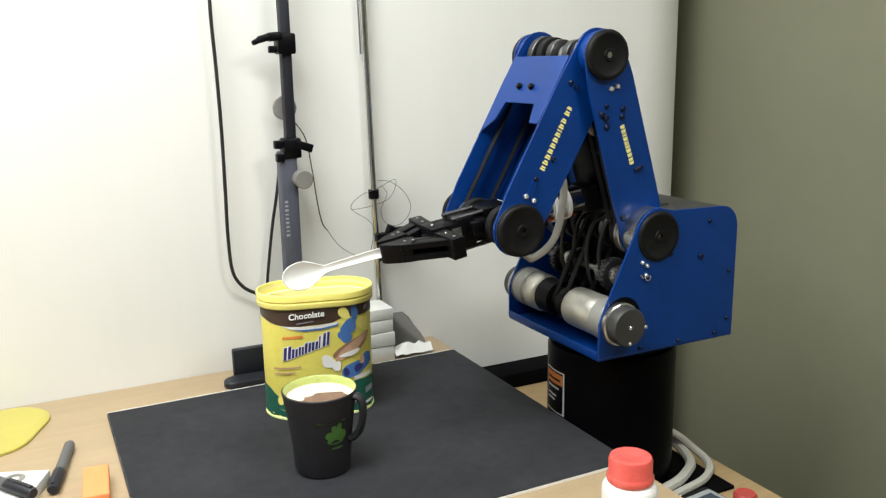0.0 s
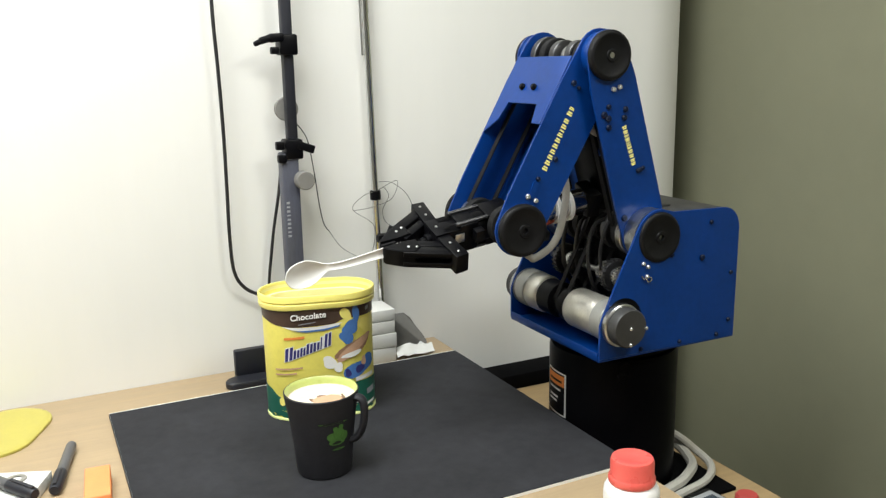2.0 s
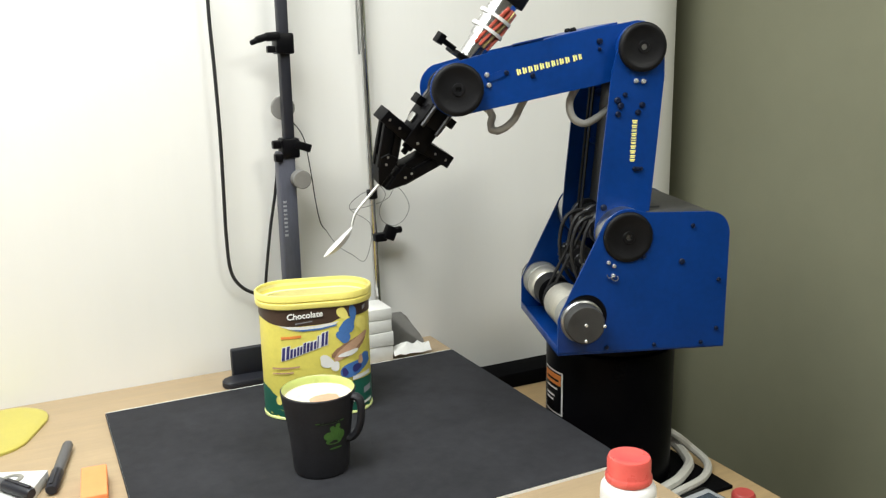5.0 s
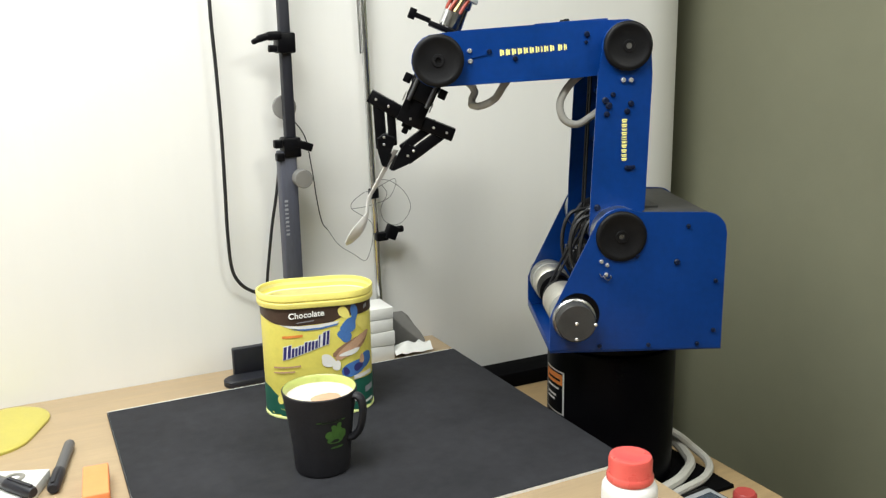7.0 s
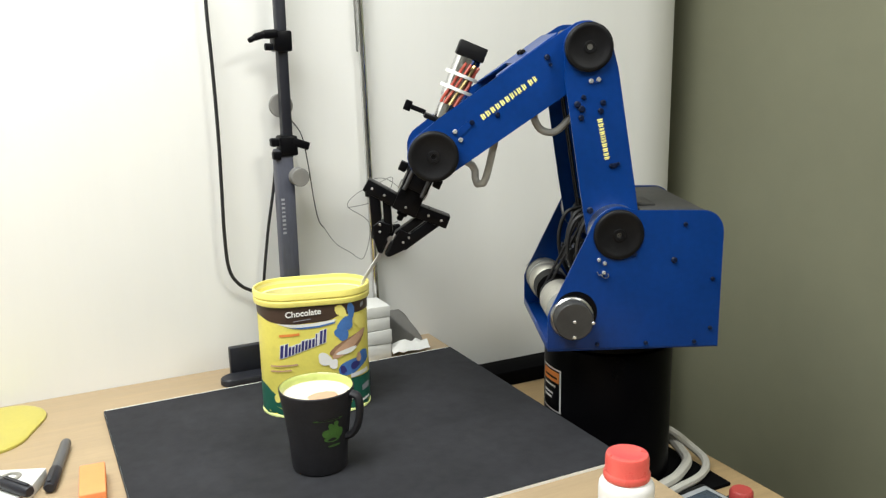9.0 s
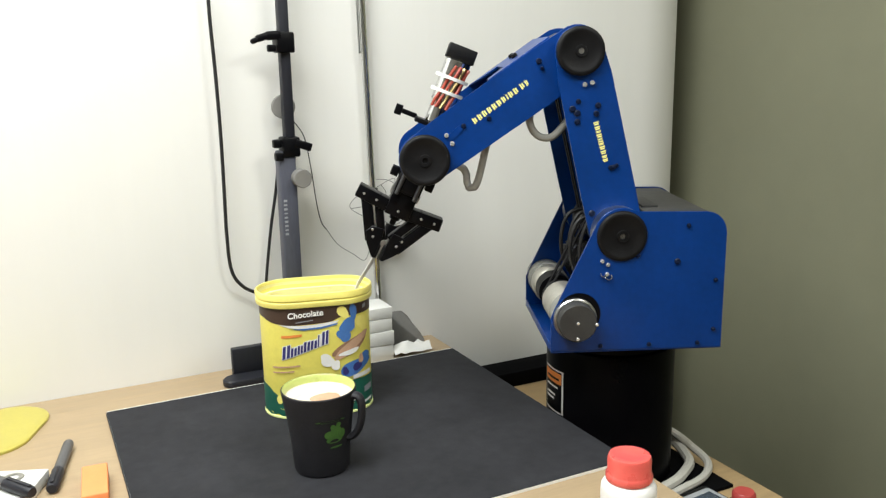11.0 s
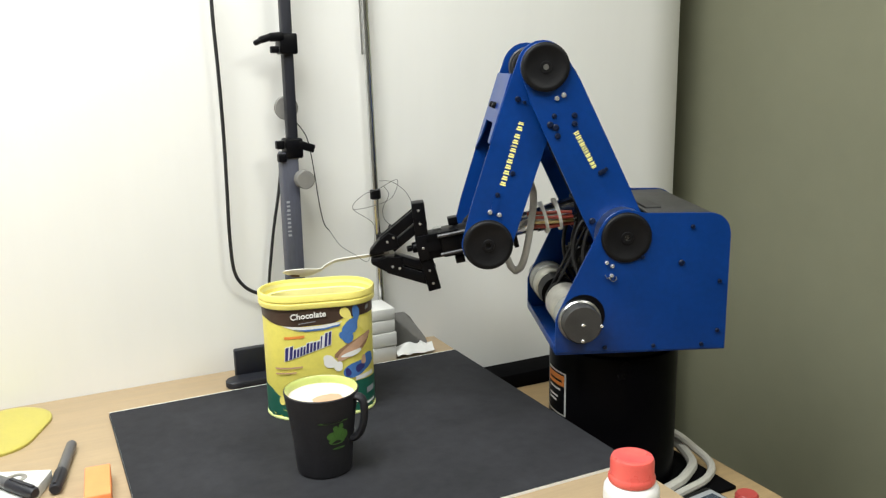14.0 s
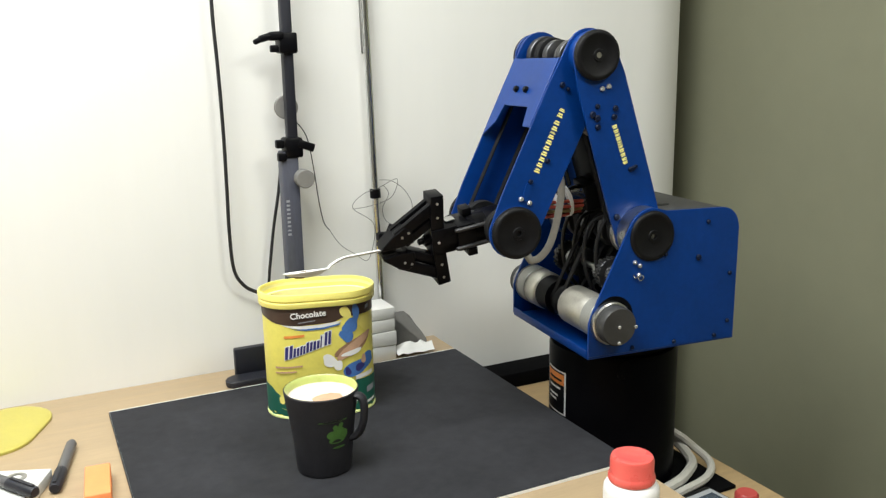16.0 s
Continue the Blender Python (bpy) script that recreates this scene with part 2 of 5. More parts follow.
def tube(bm, pts, r, n=10, smooth=6):
    """A round hose through the points, on a smooth curve."""
    P = [Vector(p) for p in pts]
    path = []
    for i in range(len(P) - 1):
        p0, p1, p2, p3 = P[max(i - 1, 0)], P[i], P[i + 1], P[min(i + 2, len(P) - 1)]
        for k in range(smooth):
            t = k / smooth
            path.append(0.5 * ((2 * p1) + (p2 - p0) * t + (2 * p0 - 5 * p1 + 4 * p2 - p3) * t * t + (3 * p1 - p0 - 3 * p2 + p3) * t ** 3))
    path.append(P[-1])
    ref = Vector((0.31, 0.52, 0.8))
    rings = []
    for i, p in enumerate(path):
        d = (path[min(i + 1, len(path) - 1)] - path[max(i - 1, 0)]).normalized()
        u = d.cross(ref).normalized()
        v = d.cross(u)
        ref = u.cross(d)
        rings.append([bm.verts.new(p + (u * math.cos(2 * math.pi * k / n) + v * math.sin(2 * math.pi * k / n)) * r) for k in range(n)])
    for a, b in zip(rings, rings[1:]):
        for k in range(n):
            bm.faces.new((a[k], a[(k + 1) % n], b[(k + 1) % n], b[k]))
    bm.faces.new(rings[0][::-1])
    bm.faces.new(rings[-1])


def finish(bm, name, material, angle=40):
    bmesh.ops.recalc_face_normals(bm, faces=bm.faces)
    me = bpy.data.meshes.new(name)
    for f in bm.faces:
        f.smooth = True
    for e in bm.edges:
        if len(e.link_faces) == 2 and e.calc_face_angle(0) > radians(angle):
            e.smooth = False
    bm.to_mesh(me)
    bm.free()
    me.materials.append(material)
    return me


def part(name, bm, material, parent=None, label=""):
    ob = new(name, finish(bm, name, material))
    if parent is not None:
        ob.parent = parent
    if label:
        ob["label"] = label
    return ob


def thing(name, label, category, m=None, group="", kind=""):
    ob = new(name)
    ob.empty_display_size = 0.02
    if m is not None:
        ob.matrix_world = m
    return tagged(ob, label, category, group, kind)


def solid(name, bm, material, label, category, m=None, group="", kind=""):
    ob = part(name, bm, material)
    if m is not None:
        ob.matrix_world = m
    return tagged(ob, label, category, group, kind)


# ---- the room ----
Z_TOP = 0.10
Z_FLOOR = -0.65
Z_CEIL = 1.66


def slab(name, c, s, material, label, category, bevel=0.0):
    bm = bm_new()
    box(bm, c, s, bevel)
    return solid(name, bm, material, label, category, kind="structure")


slab("floor", (-0.8, -1.6, Z_FLOOR - 0.05), (4.6, 4.6, 0.1), M_FLOOR, "plain grey lino floor of the room", "floor")
slab("ceiling", (-0.8, -1.6, Z_CEIL + 0.05), (4.6, 4.6, 0.1), M_CEIL, "plain white painted ceiling", "ceiling")
# the wall behind the bench ends in a broad rounded edge, and the side wall stands beyond it
WALL_Y, EDGE_R = 0.372, 0.17
EDGE_X = 0.418 - 0.453 * EDGE_R
bm = bm_new()
plate(bm, [(-2.97, WALL_Y)] + arc(EDGE_X, WALL_Y + EDGE_R, EDGE_R, -90, 0, 24) + [(EDGE_X + EDGE_R, WALL_Y + 0.26), (-2.97, WALL_Y + 0.26)], Z_FLOOR, Z_CEIL, "xy", 0)
solid("wall_north", bm, M_WALL, "off-white painted wall with a rounded edge behind the bench", "wall", kind="structure")
slab("wall_east", (0.585, -1.63, 0.65), (0.10, 4.51, 2.6), M_WALL_R, "darker olive-beige side wall", "wall")
slab("wall_south", (-1.215, -3.9, 0.65), (3.49, 0.10, 2.6), M_WALL, "off-white painted wall of the room", "wall")
slab("wall_west", (-3.0, -1.7, 0.65), (0.10, 4.3, 2.6), M_WALL, "off-white painted wall of the room", "wall")


def bench(name, x0, x1, y0, y1, top, label, wood=None):
    t = thing(name, label, "table")
    bm = bm_new()
    box(bm, ((x0 + x1) / 2, (y0 + y1) / 2, top - 0.0125), (x1 - x0, y1 - y0, 0.025), 0.0015)
    part("tabletop", bm, wood or M_WOOD, t)
    for x in (x0 + 0.04, x1 - 0.04):
        for y in (y0 + 0.04, y1 - 0.04):
            bm = bm_new()
            box(bm, (x, y, (Z_FLOOR + top - 0.025) / 2), (0.045, 0.045, top - 0.025 - Z_FLOOR), 0.003)
            part("leg", bm, M_STAND, t)
    return t


bench("work_table", -1.55, -0.0935, -0.62, 0.3712, Z_TOP, "pale birch laminate work table against the wall")
bench("robot_table", -0.09, 0.146, -0.62, 0.3712, 0.0, "lower amber laminate table carrying the robot arm", M_WOOD2)

bm = bm_new()
box(bm, (0.0275, 0.3416, 0.0132), (0.233, 0.0584, 0.0264), 0.002)
solid("cable_duct", bm, M_MATT, "black cable duct along the wall on the lower table", "cable duct")

mat_board = thing("foam_board_mat", "black foam board mat with white edges on the table", "mat")
bm = bm_new()
box(bm, (-0.3581, 0.0562, Z_TOP + 0.0016), (0.5232, 0.4454, 0.0032))
part("core", bm, M_CORE, mat_board, "white foam core")
mat_board.matrix_world = Matrix.Translation((-0.358, 0.055, 0)) @ Matrix.Rotation(radians(0.55), 4, "Z") @ Matrix.Translation((0.358, -0.055, 0))
bm = bm_new()
box(bm, (-0.3583, 0.0555, Z_TOP + 0.0037), (0.5227, 0.4430, 0.0010))
part("cover_sheet", bm, M_MAT, mat_board)
bm = bm_new()
box(bm, (-0.6202, 0.0555, Z_TOP + 0.0016), (0.0008, 0.4430, 0.0031))
part("edge_tape", bm, M_MAT, mat_board)
bm = bm_new()
box(bm, (-0.3583, 0.2779, Z_TOP + 0.0022), (0.5227, 0.0014, 0.0042), 0.0002)
part("cut_edge", bm, M_CORE, mat_board, "white cut edge of the board")
Z_MAT = Z_TOP + 0.0042


# ---- the robot arm ----
A1, D1, LINK = 0.0168, 0.3489, 0.221
robot = thing("tabletop_robot", "blue and black five-axis robot arm standing on the lower table", "robot")


def bolt(bm, x, y, z, r=0.0028, h=0.0022, axis="y", sgn=1):
    lathe(bm, [(0, 0), (r, 0), (r, h * 0.6 * sgn), (r * 0.7, h * sgn), (0, h * sgn)], axis, (x, y, z), 10)


def robot_base():
    bm = bm_new()
    lathe(bm, [(0, 0), (0.086, 0), (0.086, 0.004), (0.085, 0.006), (0.085, 0.183), (0.0835, 0.188), (0.078, 0.190), (0.078, 0.204), (0, 0.204)], n=64)
    base = part("base", bm, M_BASE, robot, "black cylindrical base")
    # flat plate added to make the table dark round the base and cables
    bm = bm_new()
    box(bm, (0.0110, -0.0175, 0.0027), (0.194, 0.222, 0.0050), 0.001)
    part("dark_plate", bm, M_MATT, robot, "added black plate for the dark patch round the base")

    def patch(name, a0, a1, z0, z1, r, material, lab=""):
        b = bm_new()
        n = 8
        lo = [b.verts.new((r * math.cos(radians(a0 + (a1 - a0) * k / n)), r * math.sin(radians(a0 + (a1 - a0) * k / n)), z0)) for k in range(n + 1)]
        hi = [b.verts.new((v.co.x, v.co.y, z1)) for v in lo]
        for k in range(n):
            b.faces.new((lo[k], lo[k + 1], hi[k + 1], hi[k]))
        bmesh.ops.solidify(b, geom=b.faces[:], thickness=0.0003)
        return part(name, b, material, base, lab)

    patch("warning_label", 157, 189, 0.097, 0.157, 0.0853, M_WHITE, "white-bordered warning label")
    patch("label_field", 159, 187, 0.099, 0.155, 0.0856, M_BLACK)
    patch("label_field", 159, 187, 0.138, 0.153, 0.0859, M_ORANGE, "orange warning bar")
    for z, a in ((0.131, 182), (0.120, 178), (0.114, 176)):
        patch("print_bar", 162, a, z, z + 0.0028, 0.0859, M_WHITE)
    patch("print_bar", 163, 184, 0.143, 0.146, 0.0862, M_BLACK)


robot_base()

bm = bm_new()
box(bm, (-0.005, 0, 0.2065), (0.211, 0.205, 0.0035), 0.0008)
box(bm, (0.1005, 0, 0.2115), (0.002, 0.2, 0.010), 0.0005)
box(bm, (-0.108, 0, 0.28), (0.003, 0.2, 0.14), 0.0006)
turret = part("turret", bm, M_BLUE, robot, "blue sheet steel turret with floor and rear panel")


def turret_parts():
    side = [(0.101, 0.208), (-0.110, 0.206)] + arc(-0.084, 0.350, 0.026, 180, 90, 8)[0:] + [(-0.005, 0.377)] + \
        arc(A1, D1, 0.034, 95, 18, 6) + [(0.096, 0.262), (0.101, 0.250)]
    for y0, y1, lab in ((0.1005, 0.1035, ""), (-0.1035, -0.1005, "")):
        bm = bm_new()
        plate(bm, side, y0, y1)
        part("side_plate", bm, M_BLUE, turret, "blue painted steel side plate")
        s = 1 if y0 > 0 else -1
        y = 0.1035 * s
        for x, z in ((-0.051, 0.3165), (-0.099, 0.292), (-0.099, 0.230), (-0.063, 0.360), (-0.003, 0.325), (-0.02, 0.213), (0.04, 0.213), (-0.08, 0.213)):
            b = bm_new()
            bolt(b, x, y, z, 0.0037 if x == -0.051 else 0.0026, 0.003, "y", s)
            part("bolt", b, M_NAVYBOLT, turret)
        for x, z in ((0.040, 0.319), (0.033, 0.3145), (0.034, 0.303)):
            b = bm_new()
            bolt(b, x, y, z, 0.0026, 0.003, "y", s)
            part("bolt", b, M_GLINT, turret)
    bm = bm_new()
    tube(bm, [(0.042, 0.1045, 0.3045), (0.040, 0.106, 0.3005), (0.037, 0.106, 0.3015), (0.0355, 0.106, 0.2985), (0.032, 0.106, 0.2965), (0.0285, 0.106, 0.2990), (0.029, 0.1045, 0.3020)], 0.0008, 6, 4)
    part("spring_clip", bm, M_CHROME, turret, "bent chrome spring clip")
    bm = bm_new()
    box(bm, (-0.052, 0, 0.3735), (0.075, 0.2, 0.0025), 0.0006)
    box(bm, (-0.030, 0, 0.3757), (0.02, 0.11, 0.003), 0.0006)
    part("top_panel", bm, M_CAPGREY, turret, "dark grey top panel")
    # motors lie across the front of the turret, one for each side
    for s in (1, -1):
        cx, cz = 0.0725, 0.2490
        g0 = 0.015 if s > 0 else -0.046
        bm = bm_new()
        lathe(bm, [(0, g0), (0.020, g0), (0.024, g0 + 0.003 * s), (0.0255, g0 + 0.006 * s), (0.0255, 0.072 * s), (0.024, 0.074 * s), (0.024, 0.1 * s), (0, 0.1 * s)], "y", (cx, 0, cz), 36)
        part("motor_case", bm, M_MOTOR, turret, "shiny zinc motor case")
        bm = bm_new()
        lathe(bm, [(0.0262, 0.078 * s), (0.0262, 0.096 * s), (0.0245, 0.098 * s), (0.0245, 0.076 * s), (0.0262, 0.078 * s)], "y", (cx, 0, cz), 36)
        part("motor_band", bm, M_MOTOR2, turret)
        bm = bm_new()
        lathe(bm, [(0.0225, 0.1 * s), (0.0262, 0.1 * s), (0.0262, 0.1095 * s), (0.0245, 0.111 * s), (0.0225, 0.111 * s)], "y", (cx, 0, cz), 36)
        part("collar", bm, M_STEEL, turret)
        bm = bm_new()
        lathe(bm, [(0, 0.11 * s), (0.0235, 0.11 * s), (0.0235, 0.1235 * s), (0.022, 0.1255 * s), (0, 0.1255 * s)], "y", (cx, 0, cz), 36)
        part("encoder_cap", bm, M_CAPGREY, turret, "grey plastic encoder cap")
        # no hole is cut: a black disc gives the dark gap round the motor
        bm = bm_new()
        lathe(bm, [(0, 0.1032 * s), (0.0265, 0.1032 * s), (0.0265, 0.1042 * s), (0, 0.1042 * s)], "y", (cx - 0.005, 0, cz + 0.005), 36)
        part("opening_disc", bm, M_BLACK, turret, "black disc painted for the dark of the motor's cut-out")
        for dx, dz in ((0, 0), (0, -0.0195), (-0.0225, -0.002)):
            bm = bm_new()
            bolt(bm, cx + dx, 0.1255 * s, cz + dz, 0.0022, 0.0015, "y", s)
            part("bolt", bm, M_GLINT, turret)
        bm = bm_new()
        if s > 0:
            bm.free()
            continue
        lathe(bm, [(0, 0.0148), (0.0215, 0.0148), (0.0225, 0.012), (0.0225, 0.002), (0.017, 0.001), (0.017, -0.016), (0.0235, -0.017), (0.0235, -0.045), (0, -0.045)], "y", (cx, 0, cz), 28)
        part("gearbox", bm, M_BLACK, turret)
    # shafts, pulleys and drive belts inside
    bm = bm_new()
    drum(bm, 0.007, -0.105, 0.105, "y", (A1, 0, D1), 20)
    part("shoulder_shaft", bm, M_STEEL, turret)
    for y, r, mm in ((0.055, 0.026, M_STEEL), (0.04, 0.021, M_RUBBER), (0.022, 0.024, M_DARK), (0.0, 0.019, M_RUBBER), (-0.02, 0.024, M_DARK), (-0.042, 0.022, M_RUBBER), (-0.058, 0.026, M_DARK)):
        bm = bm_new()
        drum(bm, r, y - 0.005, y + 0.005, "y", (A1, 0, D1 - 0.004), 32)
        part("pulley", bm, mm, turret)
    for y in (0.01, -0.01):
        bm = bm_new()
        for x0, z0, x1, z1 in ((0.0875, 0.256, 0.037, 0.358), (0.0585, 0.241, -0.002, 0.338)):
            d = Vector((x1 - x0, 0, z1 - z0))
            box(bm, ((x0 + x1) / 2, y, (z0 + z1) / 2), (0.002, 0.007, d.length), 0, Matrix.Rotation(math.atan2(d.x, d.z), 4, "Y"))
        part("drive_belt", bm, M_RUBBER, turret)
    bm = bm_new()
    box(bm, (-0.035, 0, 0.265), (0.07, 0.15, 0.105), 0.004)
    part("gear_housing", bm, M_BLACK, turret)
    # a second shaft with toothed wheels, and loose black leads hanging into the turret
    cx, cz = 0.036, 0.292
    bm = bm_new()
    drum(bm, 0.004, -0.098, 0.098, "y", (cx, 0, cz), 14)
    part("idler_shaft", bm, M_STEEL, turret)
    for y, r, mm in ((0.072, 0.020, M_DARK), (0.058, 0.013, M_STEEL), (0.044, 0.021, M_DARK), (0.026, 0.014, M_STEEL), (-0.028, 0.020, M_DARK), (-0.046, 0.013, M_STEEL), (-0.064, 0.021, M_DARK)):
        bm = bm_new()
        drum(bm, r * 0.93, y - 0.004, y + 0.004, "y", (cx, 0, cz), 30, 0.0008)
        drum(bm, r * 0.5, y - 0.006, y + 0.006, "y", (cx, 0, cz), 20, 0.0008)
        for k in range(22):
            a = 2 * math.pi * k / 22
            box(bm, (cx + r * 0.94 * math.cos(a), y, cz + r * 0.94 * math.sin(a)), (r * 0.14, 0.0076, r * 0.13), 0, Matrix.Rotation(-a, 4, "Y"))
        part("toothed_wheel", bm, mm, turret)
    for y, dx in ((0.030, 0.0), (0.018, 0.010), (-0.018, 0.004), (-0.034, 0.012)):
        bm = bm_new()
        tube(bm, [(A1 + 0.004, y, D1 + 0.012), (A1 + 0.026 + dx, y + 0.004, D1 + 0.004), (A1 + 0.036 + dx, y + 0.006, D1 - 0.036), (A1 + 0.020 + dx, y + 0.002, D1 - 0.080), (A1 - 0.010, y, D1 - 0.118)], 0.0026, 8, 6)
        part("loose_lead", bm, M_CABLE, turret, "black lead inside the turret")
    # black sheets put in for the shade between the side plates
    for y, x in ((0.0995, 0.0), (-0.0995, 0.0)):
        bm = bm_new()
        box(bm, (-0.050, y, 0.287), (0.095, 0.0018, 0.135), 0.0004)
        part("shade_sheet", bm, M_BLACK, turret, "black sheet standing in for shade inside the side plate")


turret_parts()

bm = bm_new()
UP_OUT = arc(0, 0, 0.033, 95, 265, 10) + [(0.05, -0.0335), (0.19, -0.0325)] + arc(LINK, 0, 0.029, -70, 70, 10) + [(0.19, 0.0315), (0.05, 0.033)]
for s in (1, -1):
    b = bm_new()
    plate(b, UP_OUT, 0.0735 * s, 0.0765 * s)
    tmp_me = bpy.data.meshes.new("plate")
    b.to_mesh(tmp_me)
    b.free()
    bm.from_mesh(tmp_me)
    bpy.data.meshes.remove(tmp_me)
for x in (0.10, 0.165):
    drum(bm, 0.005, -0.0735, 0.0735, "y", (x, 0, 0), 14)
upper = part("upper_arm", bm, M_BLUE, robot, "upper arm of two blue painted steel plates")


def text_bars(x0, z0, x1, z1, y, h, widths, parent, material, s=1):
    """A line of lettering as plain bars, from (x0, z0) to (x1, z1) on the plate at y."""
    d = Vector((x1 - x0, z1 - z0))
    tot = sum(abs(w) for w in widths)
    ang = math.atan2(d.y, d.x)
    pos = 0
    for w in widths:
        ln = abs(w) / tot * d.length
        if w > 0:
            c = Vector((x0, z0)) + d.normalized() * (pos + ln / 2)
            side = Vector((-d.y, d.x)).normalized()
            for k, (off, wide, tall, lift) in enumerate(((-0.24, 0.36, 1.0, 0.0), (0.22, 0.34, 0.80, 0.0))):
                q = c + d.normalized() * (ln * off) + side * (h * lift)
                bm = bm_new()
                box(bm, (q.x, y + 0.00006 * k, q.y), (ln * wide, 0.0004, h * tall), 0, Matrix.Rotation(-ang, 4, "Y"))
                part("print_bar", bm, material, parent)
        pos += ln


def covered_disc(x, z, y, r, s, parent, thick=0.008):
    """A round moulded pulley cover with a hub and a stepped rim."""
    bm = bm_new()
    lathe(bm, [(0, y * s), (r, y * s), (r, (y + thick - 0.0030) * s), (r - 0.0008, (y + thick - 0.0012) * s), (r - 0.0028, (y + thick) * s), (r * 0.80, (y + thick) * s), (r * 0.77, (y + thick - 0.0006) * s),
               (r * 0.25, (y + thick - 0.0006) * s), (r * 0.23, (y + thick + 0.0006) * s), (r * 0.12, (y + thick + 0.0006) * s), (r * 0.10, (y + thick - 0.002) * s), (0, (y + thick - 0.002) * s)], "y", (x, 0, z), 48)
    return part("pulley_cover", bm, M_DISC, parent, "black round pulley cover")


def upper_parts():
    # local x runs from the shoulder to the elbow, z is the front side turned by 90 degrees
    for s in (1, -1):
        y = 0.0765 * s
        for x, z, r, m in ((0.182, 0.0065, 0.0031, M_GLINT), (0.182, -0.0025, 0.0031, M_GLINT), (0.152, -0.018, 0.004, M_NAVYBOLT), (0.158, -0.0225, 0.004, M_NAVYBOLT), (0.155, 0.008, 0.0035, M_NAVYBOLT), (0.146, 0.004, 0.0035, M_NAVYBOLT),
                           (0.142, -0.020, 0.0035, M_NAVYBOLT), (0.165, -0.014, 0.003, M_NAVYBOLT), (0.079, 0.008, 0.003, M_NAVYBOLT), (0.079, 0.012, 0.003, M_NAVYBOLT), (0.080, 0.016, 0.0022, M_NAVYBOLT), (0.03, -0.025, 0.004, M_NAVYBOLT)):
            b = bm_new()
            bolt(b, x, y, z, r, 0.003, "y", s)
            part("bolt", b, m, upper)
        covered_disc(0, 0, 0.0990, 0.0305, s, upper)
        b = bm_new()
        lathe(b, [(0, 0.0765 * s), (0.032, 0.0765 * s), (0.033, 0.079 * s), (0.033, 0.0985 * s), (0, 0.0985 * s)], "y", (0, 0, 0), 40)
        part("shoulder_hub", b, M_STEEL, upper)
    text_bars(0.137, 0.0015, 0.087, 0.004, 0.0768, 0.0066, [1, -.15, 1, -.15, .6, -.15, 1, -.15, .4, -.15, .4, -.15, .6, -.15, 1, -.15, 1, -.2, .8, -.1, .8], upper, M_YTEXT)
    # belts running up to the elbow
    for y in (0.05, 0.036, -0.04, -0.055):
        bm = bm_new()
        for z in (0.017, -0.017):
            box(bm, (LINK / 2, y, z), (LINK, 0.008, 0.0016))
        part("drive_belt", bm, M_RUBBER, upper)
    bm = bm_new()
    box(bm, (0.11, -0.005, 0.004), (0.17, 0.05, 0.03), 0.003)
    part("inner_box", bm, M_BLACK, upper, "black inner cable channel")
    bm = bm_new()
    drum(bm, 0.006, -0.084, 0.084, "y", (LINK, 0, 0), 18)
    part("elbow_shaft", bm, M_STEEL, upper)
    for y, r, mm in ((0.048, 0.022, M_STEEL), (0.034, 0.017, M_RUBBER), (0.020, 0.019, M_DARK), (0.004, 0.013, M_STEEL), (-0.012, 0.020, M_DARK), (-0.029, 0.023, M_RUBBER), (-0.046, 0.025, M_DARK)):
        bm = bm_new()
        drum(bm, r, y - 0.0055, y + 0.0055, "y", (LINK, 0, 0), 32)
        part("pulley", bm, mm, upper)


upper_parts()

bm = bm_new()
FO_OUT = arc(0, 0, 0.031, 100, 260, 10) + [(0.06, -0.0325)] + arc(LINK, 0, 0.0315, -75, 75, 10) + [(0.19, 0.0325), (0.05, 0.0325)]
for s in (1, -1):
    b = bm_new()
    plate(b, FO_OUT, 0.0585 * s, 0.0612 * s)
    tmp_me = bpy.data.meshes.new("plate")
    b.to_mesh(tmp_me)
    b.free()
    bm.from_mesh(tmp_me)
    bpy.data.meshes.remove(tmp_me)
box(bm, (0.0775, 0, -0.0300), (0.095, 0.117, 0.0024), 0.0005)
box(bm, (0.1560, -0.0237, -0.0300), (0.062, 0.0696, 0.0024), 0.0005)
fore = part("forearm", bm, M_BLUE, robot, "forearm of two blue painted steel plates")


